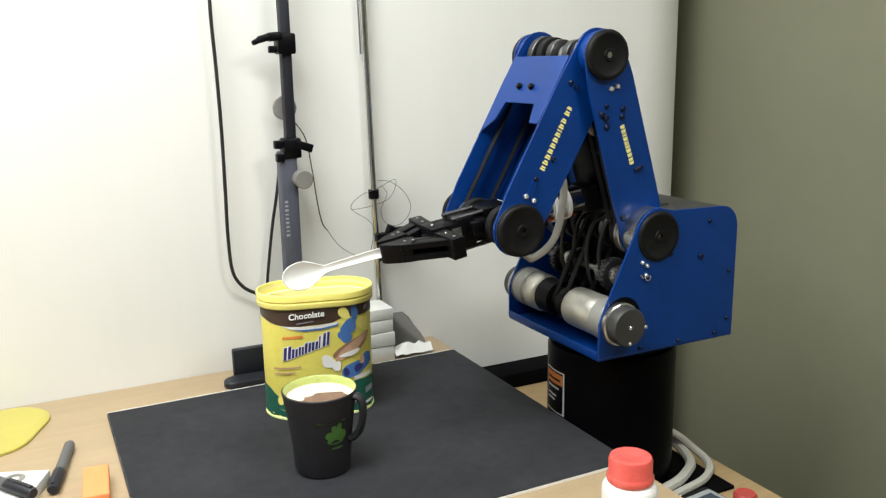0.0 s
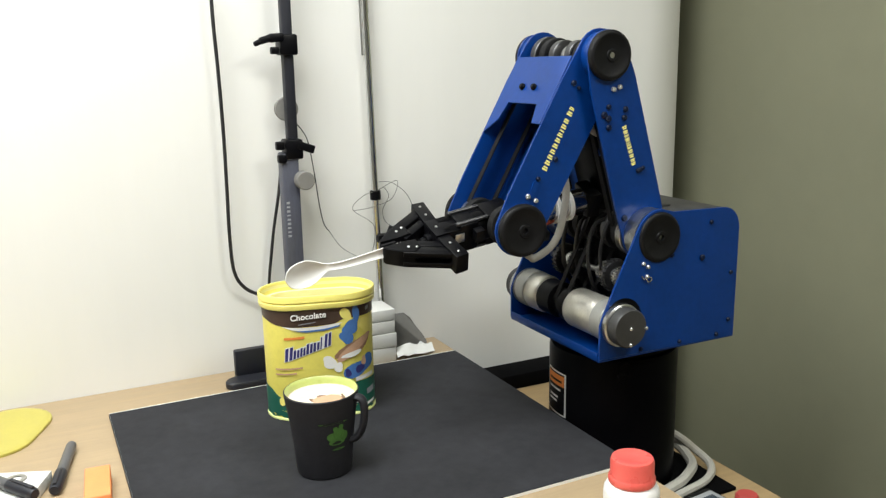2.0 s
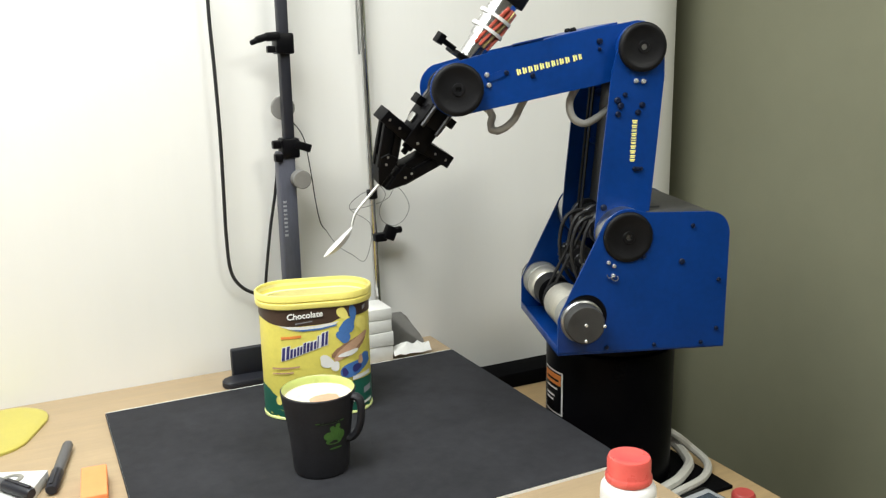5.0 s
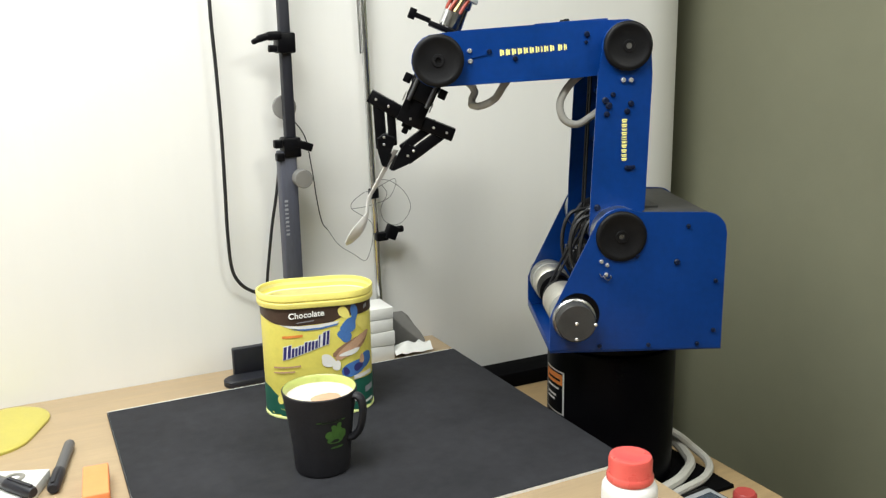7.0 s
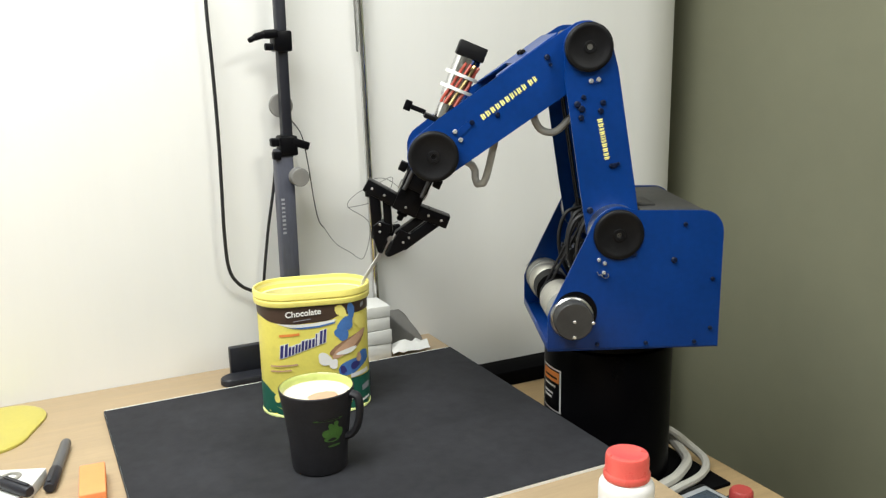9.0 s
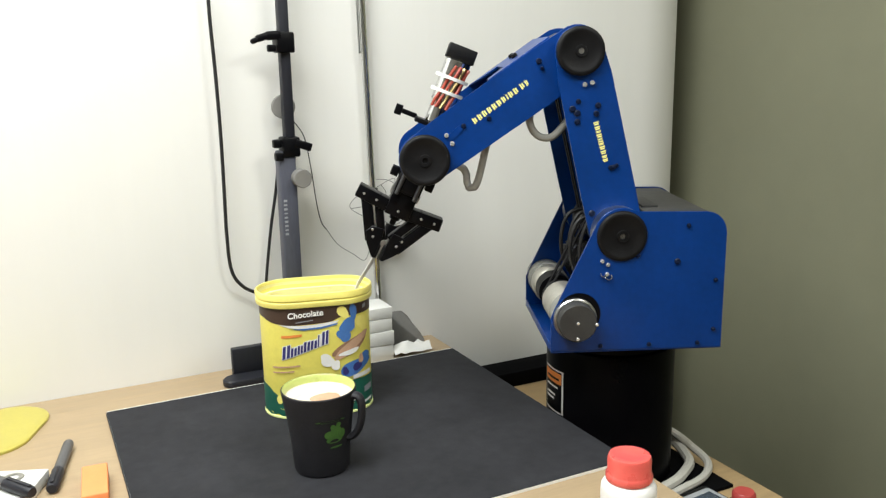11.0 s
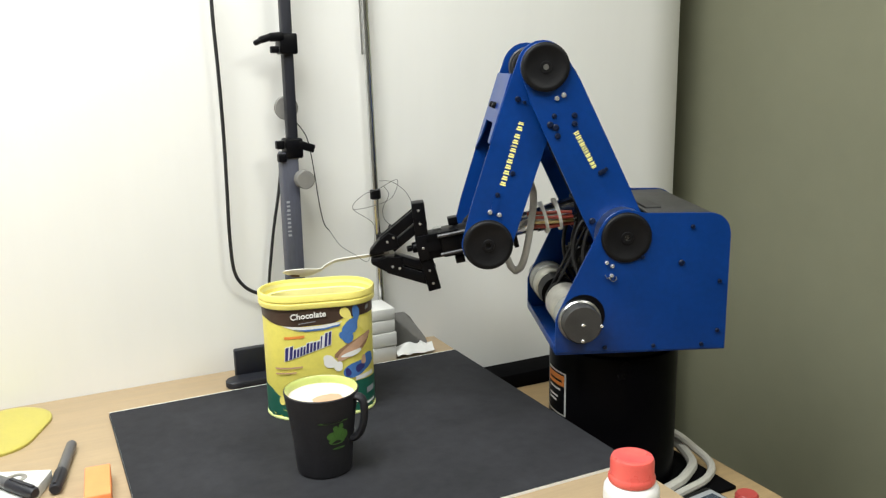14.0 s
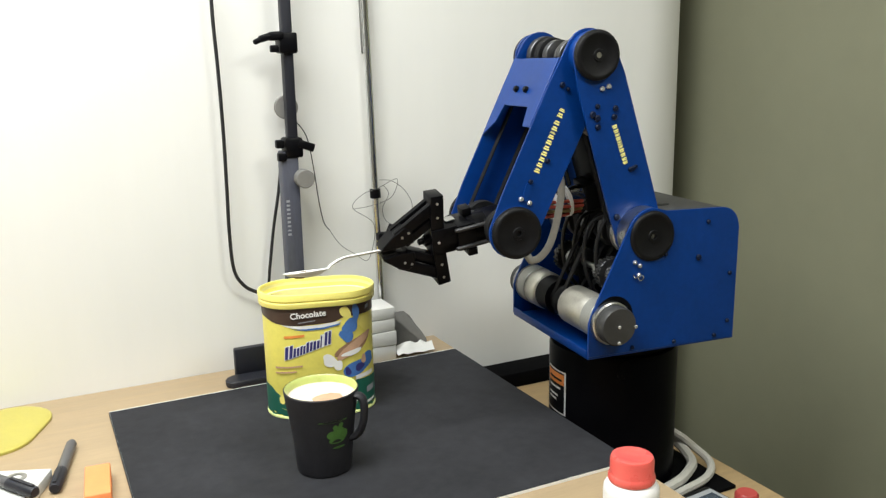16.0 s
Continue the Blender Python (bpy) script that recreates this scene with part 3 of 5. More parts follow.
def fore_parts():
    # local x runs from the elbow to the wrist, z is the upper (cover) side
    for s in (1, -1):
        y = 0.0612 * s
        for x, z, r, m in ((0.044, 0.017, 0.0035, M_NAVYBOLT), (0.0455, 0.008, 0.0022, M_NAVYBOLT), (0.183, 0.0085, 0.0031, M_GLINT), (0.183, -0.0035, 0.0031, M_GLINT), (0.160, 0.006, 0.003, M_NAVYBOLT), (0.130, -0.004, 0.003, M_NAVYBOLT)):
            b = bm_new()
            bolt(b, x, y, z, r, 0.003, "y", s)
            part("bolt", b, m, fore)
        # small oval lug
        b = bm_new()
        plate(b, arc(0.166, 0.006, 0.004, 90, 270, 6) + arc(0.180, 0.004, 0.004, -90, 90, 6), y, y + 0.0014 * s, bevel=0)
        part("lug", b, M_BLUE, fore)
        covered_disc(0, 0, 0.0765, 0.0285, s, fore, 0.0075)
        b = bm_new()
        lathe(b, [(0, 0.0612 * s), (0.027, 0.0612 * s), (0.027, 0.0735 * s), (0, 0.0735 * s)], "y", (0, 0, 0), 36)
        part("elbow_hub", b, M_BLUE, fore)
        covered_disc(LINK, 0, 0.0660, 0.0305, s, fore, 0.008)
        b = bm_new()
        lathe(b, [(0, 0.0612 * s), (0.0285, 0.0612 * s), (0.0285, 0.066 * s), (0, 0.066 * s)], "y", (LINK, 0, 0), 36)
        part("wrist_hub", b, M_STEEL, fore)
    # cover plate over the upper side, with the cut-out towards the wrist
    bm = bm_new()
    plate(bm, [(0.018, -0.0585), (0.122, -0.0585), (0.102, -0.036), (0.079, -0.031), (0.079, 0.034), (0.104, 0.040), (0.104, 0.0585), (0.018, 0.0585)], 0.0312, 0.0336, "xy")
    part("cover_plate", bm, M_BLUE, fore, "pale-lit blue cover plate")
    for yy in (-0.013, 0.013):
        bm = bm_new()
        bolt(bm, 0.059, yy, 0.0336, 0.004, 0.0045, "z")
        part("bolt", bm, M_BLACK, fore)
    text_bars(0.148, 0.0035, 0.068, 0.0045, 0.0615, 0.0072, [1, -.2, 1, -.2, 1, -.2, 1, -.2, 1, -.2, 1, -.2, .9, -.2, .4, -.2, 1, -.2, 1, -.6, 1, -.2, .7], fore, M_YTEXT)
    bm = bm_new()
    drum(bm, 0.006, -0.068, 0.068, "y", (LINK, 0, 0), 14)
    part("wrist_shaft", bm, M_STEEL, fore)
    for y in (0.047, -0.047):
        bm = bm_new()
        for z in (0.016, -0.016):
            box(bm, (LINK / 2, y, z), (LINK, 0.008, 0.0016))
        part("drive_belt", bm, M_RUBBER, fore)
    for y in (0.047, -0.047, 0.033, -0.033):
        bm = bm_new()
        drum(bm, 0.020 if abs(y) > 0.04 else 0.024, y - 0.0055, y + 0.0055, "y", (LINK, 0, 0), 30)
        part("gear", bm, M_STEEL if abs(y) > 0.04 else M_RUBBER, fore)


fore_parts()

bm = bm_new()
tube(bm, [(0.152, 0.03, -0.010), (0.138, 0.035, -0.028), (0.127, 0.04, -0.048), (0.134, 0.042, -0.065), (0.154, 0.042, -0.070), (0.177, 0.040, -0.057), (0.192, 0.03, -0.034), (0.195, 0.02, -0.008)], 0.0046)
elbow_hose = part("elbow_hose", bm, M_HOSE, robot, "grey cable hose at the elbow")
# the wrist hose bends as the arm folds: a chain of short rigid links in the forearm's space
bm = bm_new()
box(bm, (0.212, 0.020, -0.006), (0.020, 0.016, 0.014), 0.002)
wrist_hose = part("wrist_hose", bm, M_BLACK, robot, "grey cable hose looping below the forearm")
LINK_LEN, LINKS = 0.0085, 30
bm = bm_new()
lathe(bm, [(0, -0.0086), (0.0026, -0.0078), (0.0043, -0.0055), (0.0046, -0.0042), (0.0046, 0.0042), (0.0043, 0.0055), (0.0026, 0.0078), (0, 0.0086)], "x", (0, 0, 0), 16)
hose_links = [part("hose_link", bm, M_HOSE, wrist_hose)]
for _ in range(LINKS - 1):
    ob = new("hose_link", hose_links[0].data)
    ob.parent = wrist_hose
    hose_links.append(ob)

bm = bm_new()
box(bm, (0.0, 0, 0), (0.036, 0.030, 0.044), 0.003)
drum(bm, 0.019, 0.012, 0.036, "x", (0, 0, 0), 30)
box(bm, (0.042, 0, 0.0), (0.024, 0.034, 0.038), 0.002)
box(bm, (0.052, 0.010, 0.0), (0.044, 0.012, 0.030), 0.0015)
box(bm, (0.052, -0.010, 0.0), (0.044, 0.012, 0.030), 0.0015)
box(bm, (0.034, 0.024, 0.006), (0.012, 0.010, 0.016), 0.001)
box(bm, (0.034, -0.024, -0.006), (0.012, 0.010, 0.016), 0.001)
tool = part("gripper", bm, M_BLACK, robot, "black two-finger gripper")


def tool_parts():
    # local x points out of the wrist, y is the way the fingers open, z across
    for s in (1, -1):
        bm = bm_new()
        box(bm, (0.062, 0.0, 0.0135 * s), (0.048, 0.032, 0.003), 0.0008)
        part("palm_plate", bm, M_BLACK, tool)
        for x, y in ((0.050, 0.01), (0.050, -0.01), (0.078, 0.0)):
            bm = bm_new()
            bolt(bm, x, y, 0.015 * s, 0.0018, 0.0015, "z", s)
            part("bolt", bm, M_STEEL, tool)
    bm = bm_new()
    drum(bm, 0.007, 0.07, 0.092, "x", (0, 0, 0), 18)
    drum(bm, 0.004, 0.092, 0.099, "x", (0, 0, 0), 14)
    part("lead_screw", bm, M_BLACK, tool)

    def bar(name, x0, y0, x1, y1, w, z0, z1, bolts=()):
        d = Vector((x1 - x0, y1 - y0))
        b = bm_new()
        box(b, ((x0 + x1) / 2, (y0 + y1) / 2, (z0 + z1) / 2), (d.length + w, w, z1 - z0), 0.0012, Matrix.Rotation(math.atan2(d.y, d.x), 4, "Z"))
        part(name, b, M_BLACK, tool)
        for k in bolts:
            for zz, s in ((z1, 1), (z0, -1)):
                b = bm_new()
                bolt(b, x0 + d.x * k, y0 + d.y * k, zz, 0.0017, 0.0009, "z", s)
                part("bolt", b, M_STEEL, tool)

    for s in (1, -1):
        # crank arms outwards from the palm, then a broad link inwards to the wedge-shaped finger
        bar("crank", 0.0775, 0.008 * s, 0.0745, 0.050 * s, 0.0165, -0.0125, 0.0125, (0.55, 0.97))
        bar("link", 0.0790, 0.044 * s, 0.122, 0.0205 * s, 0.0135, 0.0035, 0.0105, (0.93,))
        bar("link", 0.0790, 0.044 * s, 0.122, 0.0205 * s, 0.0135, -0.0105, -0.0035, (0.93,))
        bar("link", 0.0735, 0.0300 * s, 0.1135, 0.0083 * s, 0.0105, -0.009, 0.009)
        b = bm_new()
        plate(b, [(0.1075, 0.0060 * s), (0.1085, 0.0225 * s), (0.1185, 0.0282 * s), (0.1330, 0.0200 * s), (0.1465, 0.0085 * s), (0.1475, 0.0045 * s), (0.124, 0.0045 * s)], -0.0115, 0.0115, "xy", 0.001)
        part("finger", b, M_BLACK, tool)
        for bx, by in ((0.1215, 0.0165), (0.113, 0.0205)):
            for zz, q in ((0.0115, 1), (-0.0115, -1)):
                b = bm_new()
                bolt(b, bx, by * s, zz, 0.0017, 0.0009, "z", q)
                part("bolt", b, M_STEEL, tool)
        b = bm_new()
        box(b, (0.138, 0.0032 * s, 0), (0.018, 0.003, 0.017), 0.0006)
        part("finger_pad", b, M_RUBBER, tool)
    for y, z in ((0.012, 0.0195), (-0.012, 0.0195), (0.012, -0.0195), (-0.012, -0.0195)):
        bm = bm_new()
        drum(bm, 0.0026, 0.016, 0.058, "x", (0, y, z), 12)
        part("guide_rod", bm, M_DARK, tool, "dark steel guide rod")
    # metal plates added in place of the bright reflection on the crank faces
    for s in (1, -1):
        bm = bm_new()
        box(bm, (0.056, 0.0185 * s, 0.004), (0.012, 0.0016, 0.012), 0.0004)
        part("glare_plate", bm, M_STEEL, tool, "small metal plate added for the glare on the crank")
    # gripper motor behind the wrist, leaning a little off the axis
    def lean(bm):
        for v in bm.verts:
            v.co = Matrix.Rotation(radians(-3.5), 3, "Z") @ v.co

    bm = bm_new()
    box(bm, (-0.039, 0, 0), (0.006, 0.052, 0.034), 0.001)
    box(bm, (-0.042, 0.038, 0), (0.006, 0.026, 0.009), 0.001)
    box(bm, (-0.042, 0.049, 0), (0.013, 0.009, 0.012), 0.001)
    lean(bm)
    part("motor_flange", bm, M_BLACK, tool)
    bm = bm_new()
    drum(bm, 0.008, -0.045, -0.016, "x", (0, 0, 0), 18)
    part("drive_shaft", bm, M_STEEL, tool)
    bm = bm_new()
    drum(bm, 0.0145, -0.072, -0.042, "x", (0, 0, 0), 28)
    lean(bm)
    part("motor_case", bm, M_CHROME, tool)
    bm = bm_new()
    drum(bm, 0.0165, -0.124, -0.070, "x", (0, 0, 0), 28)
    lean(bm)
    part("encoder_case", bm, M_CHROME, tool, "bare metal motor tube")
    for x in (-0.083, -0.101):
        bm = bm_new()
        lathe(bm, [(0.0170, x - 0.002), (0.0212, x - 0.002), (0.0212, x + 0.002), (0.0170, x + 0.002), (0.0170, x - 0.002)], "x", (0, 0, 0), 28)
        lean(bm)
        part("cable_tie", bm, M_WHITE, tool, "white cable tie")
    for k in range(4):
        a = 0.5 + k * 0.36
        bm = bm_new()
        r0 = 0.0176 + 0.0008 * (k % 2)
        tube(bm, [(-0.062 - 0.0092 * t, -(r0 + 0.001 * math.sin(t * 1.7 + k)) * math.sin(a + 0.12 * t - 1.3), -(r0 + 0.001 * math.cos(t + k)) * math.cos(a + 0.12 * t - 1.3)) for t in range(7)], 0.0021, 6, 3)
        lean(bm)
        part("wire", bm, M_RED if k != 2 else M_GOLD, tool, "red insulated wire" if k != 2 else "")
    bm = bm_new()
    box(bm, (-0.133, 0, 0), (0.018, 0.036, 0.032), 0.0015)
    lean(bm)
    part("end_cap", bm, M_DISC, tool, "black square motor cap")


tool_parts()


# ---- the spoon in the gripper ----
def spoon_mesh():
    """A plastic spoon along x: ribbed handle, bent neck, shallow oval bowl that opens to +y."""
    bm = bm_new()
    n_len, n_w = 46, 8
    x0, x1, neck = 0.122, 0.2635, 0.2110
    grid = []
    for i in range(n_len + 1):
        x = x0 + (x1 - x0) * i / n_len
        if x < neck:
            k = (x - x0) / (neck - x0)
            w, dip, cy = 0.0066 - 0.0024 * k, 0.0012 * math.sin(k * math.pi), -0.0085 * max(0, (k - 0.72) / 0.28) ** 2
        else:
            q = (x - neck) / (x1 - neck)
            w = 0.0042 + (0.0154 - 0.0042) * math.sin(min(1, q / 0.55) * math.pi / 2) ** 1.3 if q < 0.55 else 0.0154 * math.sqrt(max(0.0, 1 - ((q - 0.55) / 0.45) ** 2.3))
            w = max(w, 0.0006)
            dip = 0.0072 * math.sin(math.pi * min(1, q * 1.02)) ** 0.8
            cy = -0.0085 + 0.003 * q
        row = []
        for j in range(n_w + 1):
            a = -1 + 2 * j / n_w
            if x < neck:
                y = cy + 0.0022 * (a * a) - 0.001
            else:
                y = cy - dip * (1 - a * a)
            row.append(bm.verts.new((x, y, a * w)))
        grid.append(row)
    for a, b in zip(grid, grid[1:]):
        for j in range(n_w):
            bm.faces.new((a[j], a[j + 1], b[j + 1], b[j]))
    bmesh.ops.recalc_face_normals(bm, faces=bm.faces)
    bmesh.ops.solidify(bm, geom=bm.faces[:], thickness=0.0011)
    return bm


spoon = solid("spoon", spoon_mesh(), M_SPOON, "white plastic spoon held in the gripper fingers", "spoon")

# a small heap of cocoa powder: it lies in the tub until the spoon lifts it
bm = bm_new()
lathe(bm, [(0, 0.0042), (0.003, 0.0038), (0.006, 0.0024), (0.0085, 0.0), (0.006, -0.003), (0, -0.0042)], "y", (0, 0, 0), 18)
rnd = random.Random(7)
for v in bm.verts:
    v.co = Vector((v.co.x * 1.35 * (1 + 0.1 * rnd.random()), v.co.y + 0.0006 * rnd.random(), v.co.z * (1 + 0.1 * rnd.random())))
heap = solid("cocoa_heap", bm, M_POWDER, "small heap of brown cocoa powder scooped by the spoon", "powder")


# ---- on the table ----
def stadium(length, depth, grow=0.0, n=14, lean=1.0):
    r = depth / 2 + grow
    h = max(0.0, length / 2 - depth / 2)
    return arc(h, 0, r, -90, 90, n) + arc(-h, 0, r, 90, 270, n)


def loft(bm, rings, close_first=False, close_last=False):
    """Skins a run of closed outlines, each (outline, z)."""
    made = [[bm.verts.new((x, y, z)) for x, y in o] for o, z in rings]
    for a, b in zip(made, made[1:]):
        n = len(a)
        for k in range(n):
            bm.faces.new((a[k], a[(k + 1) % n], b[(k + 1) % n], b[k]))
    if close_first:
        bm.faces.new(made[0][::-1])
    if close_last:
        bm.faces.new(made[-1])


TUB = pose(-0.3600, 0.1620, Z_MAT, 0, 0, -13.3)
TL, TD, FLARE = 0.1428, 0.0822, 0.0004     # tub length and depth at the foot, and how far its wall leans out


def front_patch(bm, outline, off=0.0006, thick=0.0003):
    """A printed shape on the tub's skin: outline of (arc length along the wall, height); it bends round the ends."""
    h = TL / 2 - TD / 2

    def wrap(u, z, o):
        r = TD / 2 + FLARE * z / 0.145 + o
        if u > h:
            a = -math.pi / 2 + (u - h) / r
            return (h + r * math.cos(a), r * math.sin(a), z)
        if u < -h:
            a = -math.pi / 2 + (u + h) / r
            return (-h + r * math.cos(a), r * math.sin(a), z)
        return (u, -r, z)

    fs = bm.faces.new([bm.verts.new((u, z, 0)) for u, z in outline])
    bmesh.ops.triangulate(bm, faces=[fs])
    for _ in range(3):
        long = [e for e in bm.edges if abs(e.verts[0].co.x - e.verts[1].co.x) > 0.008]
        if long:
            bmesh.ops.subdivide_edges(bm, edges=long, cuts=1)
            bmesh.ops.triangulate(bm, faces=bm.faces[:])
    for v in bm.verts:
        v.co = Vector(wrap(v.co.x, v.co.y, off))


TALL = 1.032


def make_tub():
    t = thing("drink_powder_tub", "open yellow plastic tub of chocolate drink powder", "tub", TUB)
    bm = bm_new()
    g = lambda z: FLARE * z / 0.145
    loft(bm, [(stadium(TL, TD, -0.004), 0.0), (stadium(TL, TD, -0.001), 0.001), (stadium(TL, TD, g(0.004)), 0.004), (stadium(TL, TD, g(0.145)), 0.147),
              (stadium(TL, TD, g(0.145) - 0.002), 0.149), (stadium(TL, TD, g(0.14) - 0.0025), 0.10), (stadium(TL, TD, -0.003), 0.004)], True, True)
    for v in bm.verts:
        v.co.z *= TALL
    part("body", bm, M_YLABEL, t, "printed yellow tub wall")
    bm = bm_new()
    o = lambda k: stadium(TL, TD, FLARE + k)
    loft(bm, [(o(0.0), 0.139), (o(0.0035), 0.139), (o(0.0042), 0.141), (o(0.0042), 0.1475), (o(0.0030), 0.149), (o(0.0032), 0.1505), (o(0.0045), 0.152), (o(0.0045), 0.160), (o(0.0040), 0.1622), (o(0.0030), 0.1630),
              (o(0.0018), 0.1626), (o(0.0014), 0.1600), (o(0.0004), 0.1450), (o(0.0), 0.139)])
    for v in bm.verts:
        v.co.z = (0.1455 + (v.co.z - 0.139) * 0.73) * TALL
    part("rim", bm, M_YELLOW, t, "thick yellow rim")
    # liner coloured paler than the rim, as if light came through the plastic
    bm = bm_new()
    loft(bm, [(stadium(TL, TD, -0.0036), 0.106), (stadium(TL, TD, -0.0030), 0.1542), (stadium(TL, TD, 0.0012), 0.1550), (stadium(TL, TD, 0.0013), 0.1640)])
    part("inner_wall", bm, M_TUBIN, t, "inside of the tub, its yellow lightened for light through the wall")
    bm = bm_new()
    loft(bm, [(stadium(TL, TD, -0.0045), 0.005), (stadium(TL, TD, -0.0040), 0.106)], True, True)
    part("powder", bm, M_POWDER, t, "brown cocoa powder")
    bm = bm_new()
    loft(bm, [(stadium(TL, TD, 0.0), 0.0004), (stadium(TL, TD, 0.0012), 0.0010), (stadium(TL, TD, 0.0012), 0.0034), (stadium(TL, TD, 0.0), 0.0042)])
    part("foot_rim", bm, M_FOOT, t, "pale lime rim round the foot")

    def shape(name, pts, m, off, lab=""):
        b = bm_new()
        front_patch(b, pts, off)
        return part(name, b, m, t, lab)

    W = 0.096
    along = lambda us, zs, n=30: [(-W + 2 * W * k / n, float(np.interp(-W + 2 * W * k / n, us, zs))) for k in range(n + 1)]
    top_edge = [(-W + 2 * W * k / 24, 0.1505) for k in range(25)]
    shape("brown_band", along([-W, -0.077, -0.059, -0.040, -0.025, 0.0, 0.018, 0.030, W], [0.138, 0.1355, 0.1302, 0.1275, 0.1266, 0.1272, 0.1282, 0.1345, 0.1345]) + top_edge[::-1], M_BROWN, 0.0004, "dark brown band")
    shape("green_band", along([-W, -0.072, -0.062, -0.050, -0.030, 0.0, 0.030, 0.045, W], [0.046, 0.0425, 0.0345, 0.0290, 0.0270, 0.0320, 0.0420, 0.0465, 0.0455]) + [(W, 0.0030), (-W, 0.0030)], M_GREEN, 0.0004, "green band along the foot")
    shape("swoosh", [(-0.050, 0.1285), (-0.036, 0.1240), (-0.018, 0.1215), (0.004, 0.1220), (0.022, 0.1255), (0.028, 0.1300), (0.016, 0.1282), (-0.004, 0.1262), (-0.024, 0.1262)], M_WHITE, 0.0007, "white milk swoosh")
    shape("swoosh", [(-0.036, 0.1225), (-0.018, 0.1196), (0.004, 0.1202), (0.024, 0.1240), (0.026, 0.1265), (0.004, 0.1226), (-0.018, 0.1220)], M_SKY, 0.0009, "pale blue swoosh")
    shape("maker_mark", [(-0.047, 0.1105), (-0.021, 0.1115), (-0.021, 0.1148), (-0.047, 0.1138)], M_ORANGE, 0.0007, "small orange bar")
    # the big slanted product mark, drawn as plain bars
    u = -0.0475
    for wd, hh in ((0.0098, 0.0172), (0.0074, 0.0118), (0.0066, 0.0116), (0.0078, 0.0135), (0.0078, 0.0116), (0.0040, 0.0160), (0.0080, 0.0178)):
        b0 = 0.0815 + (u + 0.0475) * 0.31
        quad = lambda u0, z0, w, h, g=0.0: [(u0 - g, z0 - g), (u0 + w + g, z0 + w * 0.31 - g), (u0 + w + g + h * 0.10, z0 + w * 0.31 + h + g), (u0 - g + h * 0.10, z0 + h + g)]
        shape("mark_backing", quad(u, b0, wd, hh, 0.0008), M_WHITE, 0.0007, "white outline")
        shape("mark_bar", quad(u, b0, wd * 0.42, hh), M_NAVY, 0.0010, "navy bar")
        if wd > 0.005:
            shape("mark_bar", quad(u + wd * 0.60, b0 + wd * 0.19, wd * 0.40, hh * (0.9 if hh < 0.017 else 1.0)), M_NAVY, 0.0010, "navy bar")
        u += wd + 0.0013
    # picture on the pack: loose uneven patches of its colours
    rnd = random.Random(11)

    def blot(cu, cz, a, b, tilt=0.0, n=18, rough=0.16):
        """An uneven rounded patch round (cu, cz)."""
        out, ph = [], rnd.random() * 6
        for k in range(n):
            g = 2 * math.pi * k / n
            q = 1 + rough * math.sin(2 * g + ph) + rough * 0.6 * math.sin(3 * g + 2 * ph)
            x, y = a * q * math.cos(g), b * q * math.sin(g)
            out.append((cu + x * math.cos(tilt) - y * math.sin(tilt), cz + x * math.sin(tilt) + y * math.cos(tilt)))
        return out

    for pts, m, off in ((blot(0.0330, 0.1395, 0.0060, 0.0100, 0.35), M_YELLOW, 0.0007),
                        (blot(0.0465, 0.1385, 0.0052, 0.0112, -0.1), M_SKY, 0.0010), (blot(0.0385, 0.1215, 0.0125, 0.0085, 0.3), M_SKY, 0.0010),
                        (blot(0.0600, 0.1220, 0.0090, 0.0110), M_YELLOW, 0.0007), (blot(0.0330, 0.1085, 0.0090, 0.0085), M_SKY, 0.0011),
                        (blot(0.0430, 0.0935, 0.0285, 0.0090, 0.55), M_HAZEL, 0.0012),
                        (blot(0.0430, 0.0935, 0.0262, 0.0072, 0.55), M_TAN, 0.0015), (blot(0.0395, 0.0855, 0.0140, 0.0035, 0.3), M_WHITE, 0.0018),
                        (blot(0.0100, 0.0765, 0.0105, 0.0075, -0.3), M_WHITE, 0.0013), (blot(0.0210, 0.0690, 0.0060, 0.0060, -0.3), M_WHITE, 0.0014),
                        (blot(0.0490, 0.0640, 0.0225, 0.0105, 0.15), M_SKY, 0.0010), (blot(0.0630, 0.0740, 0.0095, 0.0080, 0.5), M_SKY, 0.0011),
                        (blot(0.0500, 0.0640, 0.0065, 0.0058), M_NAVY, 0.0013), (blot(0.0560, 0.0735, 0.0045, 0.0055), M_TAN, 0.0014),
                        (blot(0.0330, 0.0600, 0.0045, 0.0050), M_NAVY, 0.0013), (blot(-0.0540, 0.0270, 0.0050, 0.0060, 0.0, 16, 0.05), M_YELLOW, 0.0012)):
        shape("picture_patch", pts, m, off)
    for u0, u1, z, h, m in ((0.0430, 0.0740, 0.0475, 0.0055, M_WHITE), (0.0600, 0.0760, 0.0250, 0.0080, M_FAINT), (0.0400, 0.0470, 0.0160, 0.0070, M_WHITE), (0.0560, 0.0760, 0.0100, 0.0035, M_WHITE),
                            (-0.0620, -0.0250, 0.0700, 0.0022, M_TAN), (-0.0620, -0.0330, 0.0630, 0.0020, M_TAN), (-0.0280, -0.0060, 0.1300, 0.0012, M_FAINT), (0.0620, 0.0680, 0.1400, 0.0050, M_FAINT)):
        shape("print_bar", [(u0, z), (u1, z + 0.002), (u1, z + 0.002 + h), (u0, z + h)], m, 0.0016)
    # the readable word on the brown band
    cu = bpy.data.curves.new("word", "FONT")
    cu.body, cu.size, cu.align_x, cu.extrude = "Chocolate", 0.0108, "CENTER", 0.0002
    cu.bevel_depth = 0.00025
    tmp = bpy.data.objects.new("word", cu)
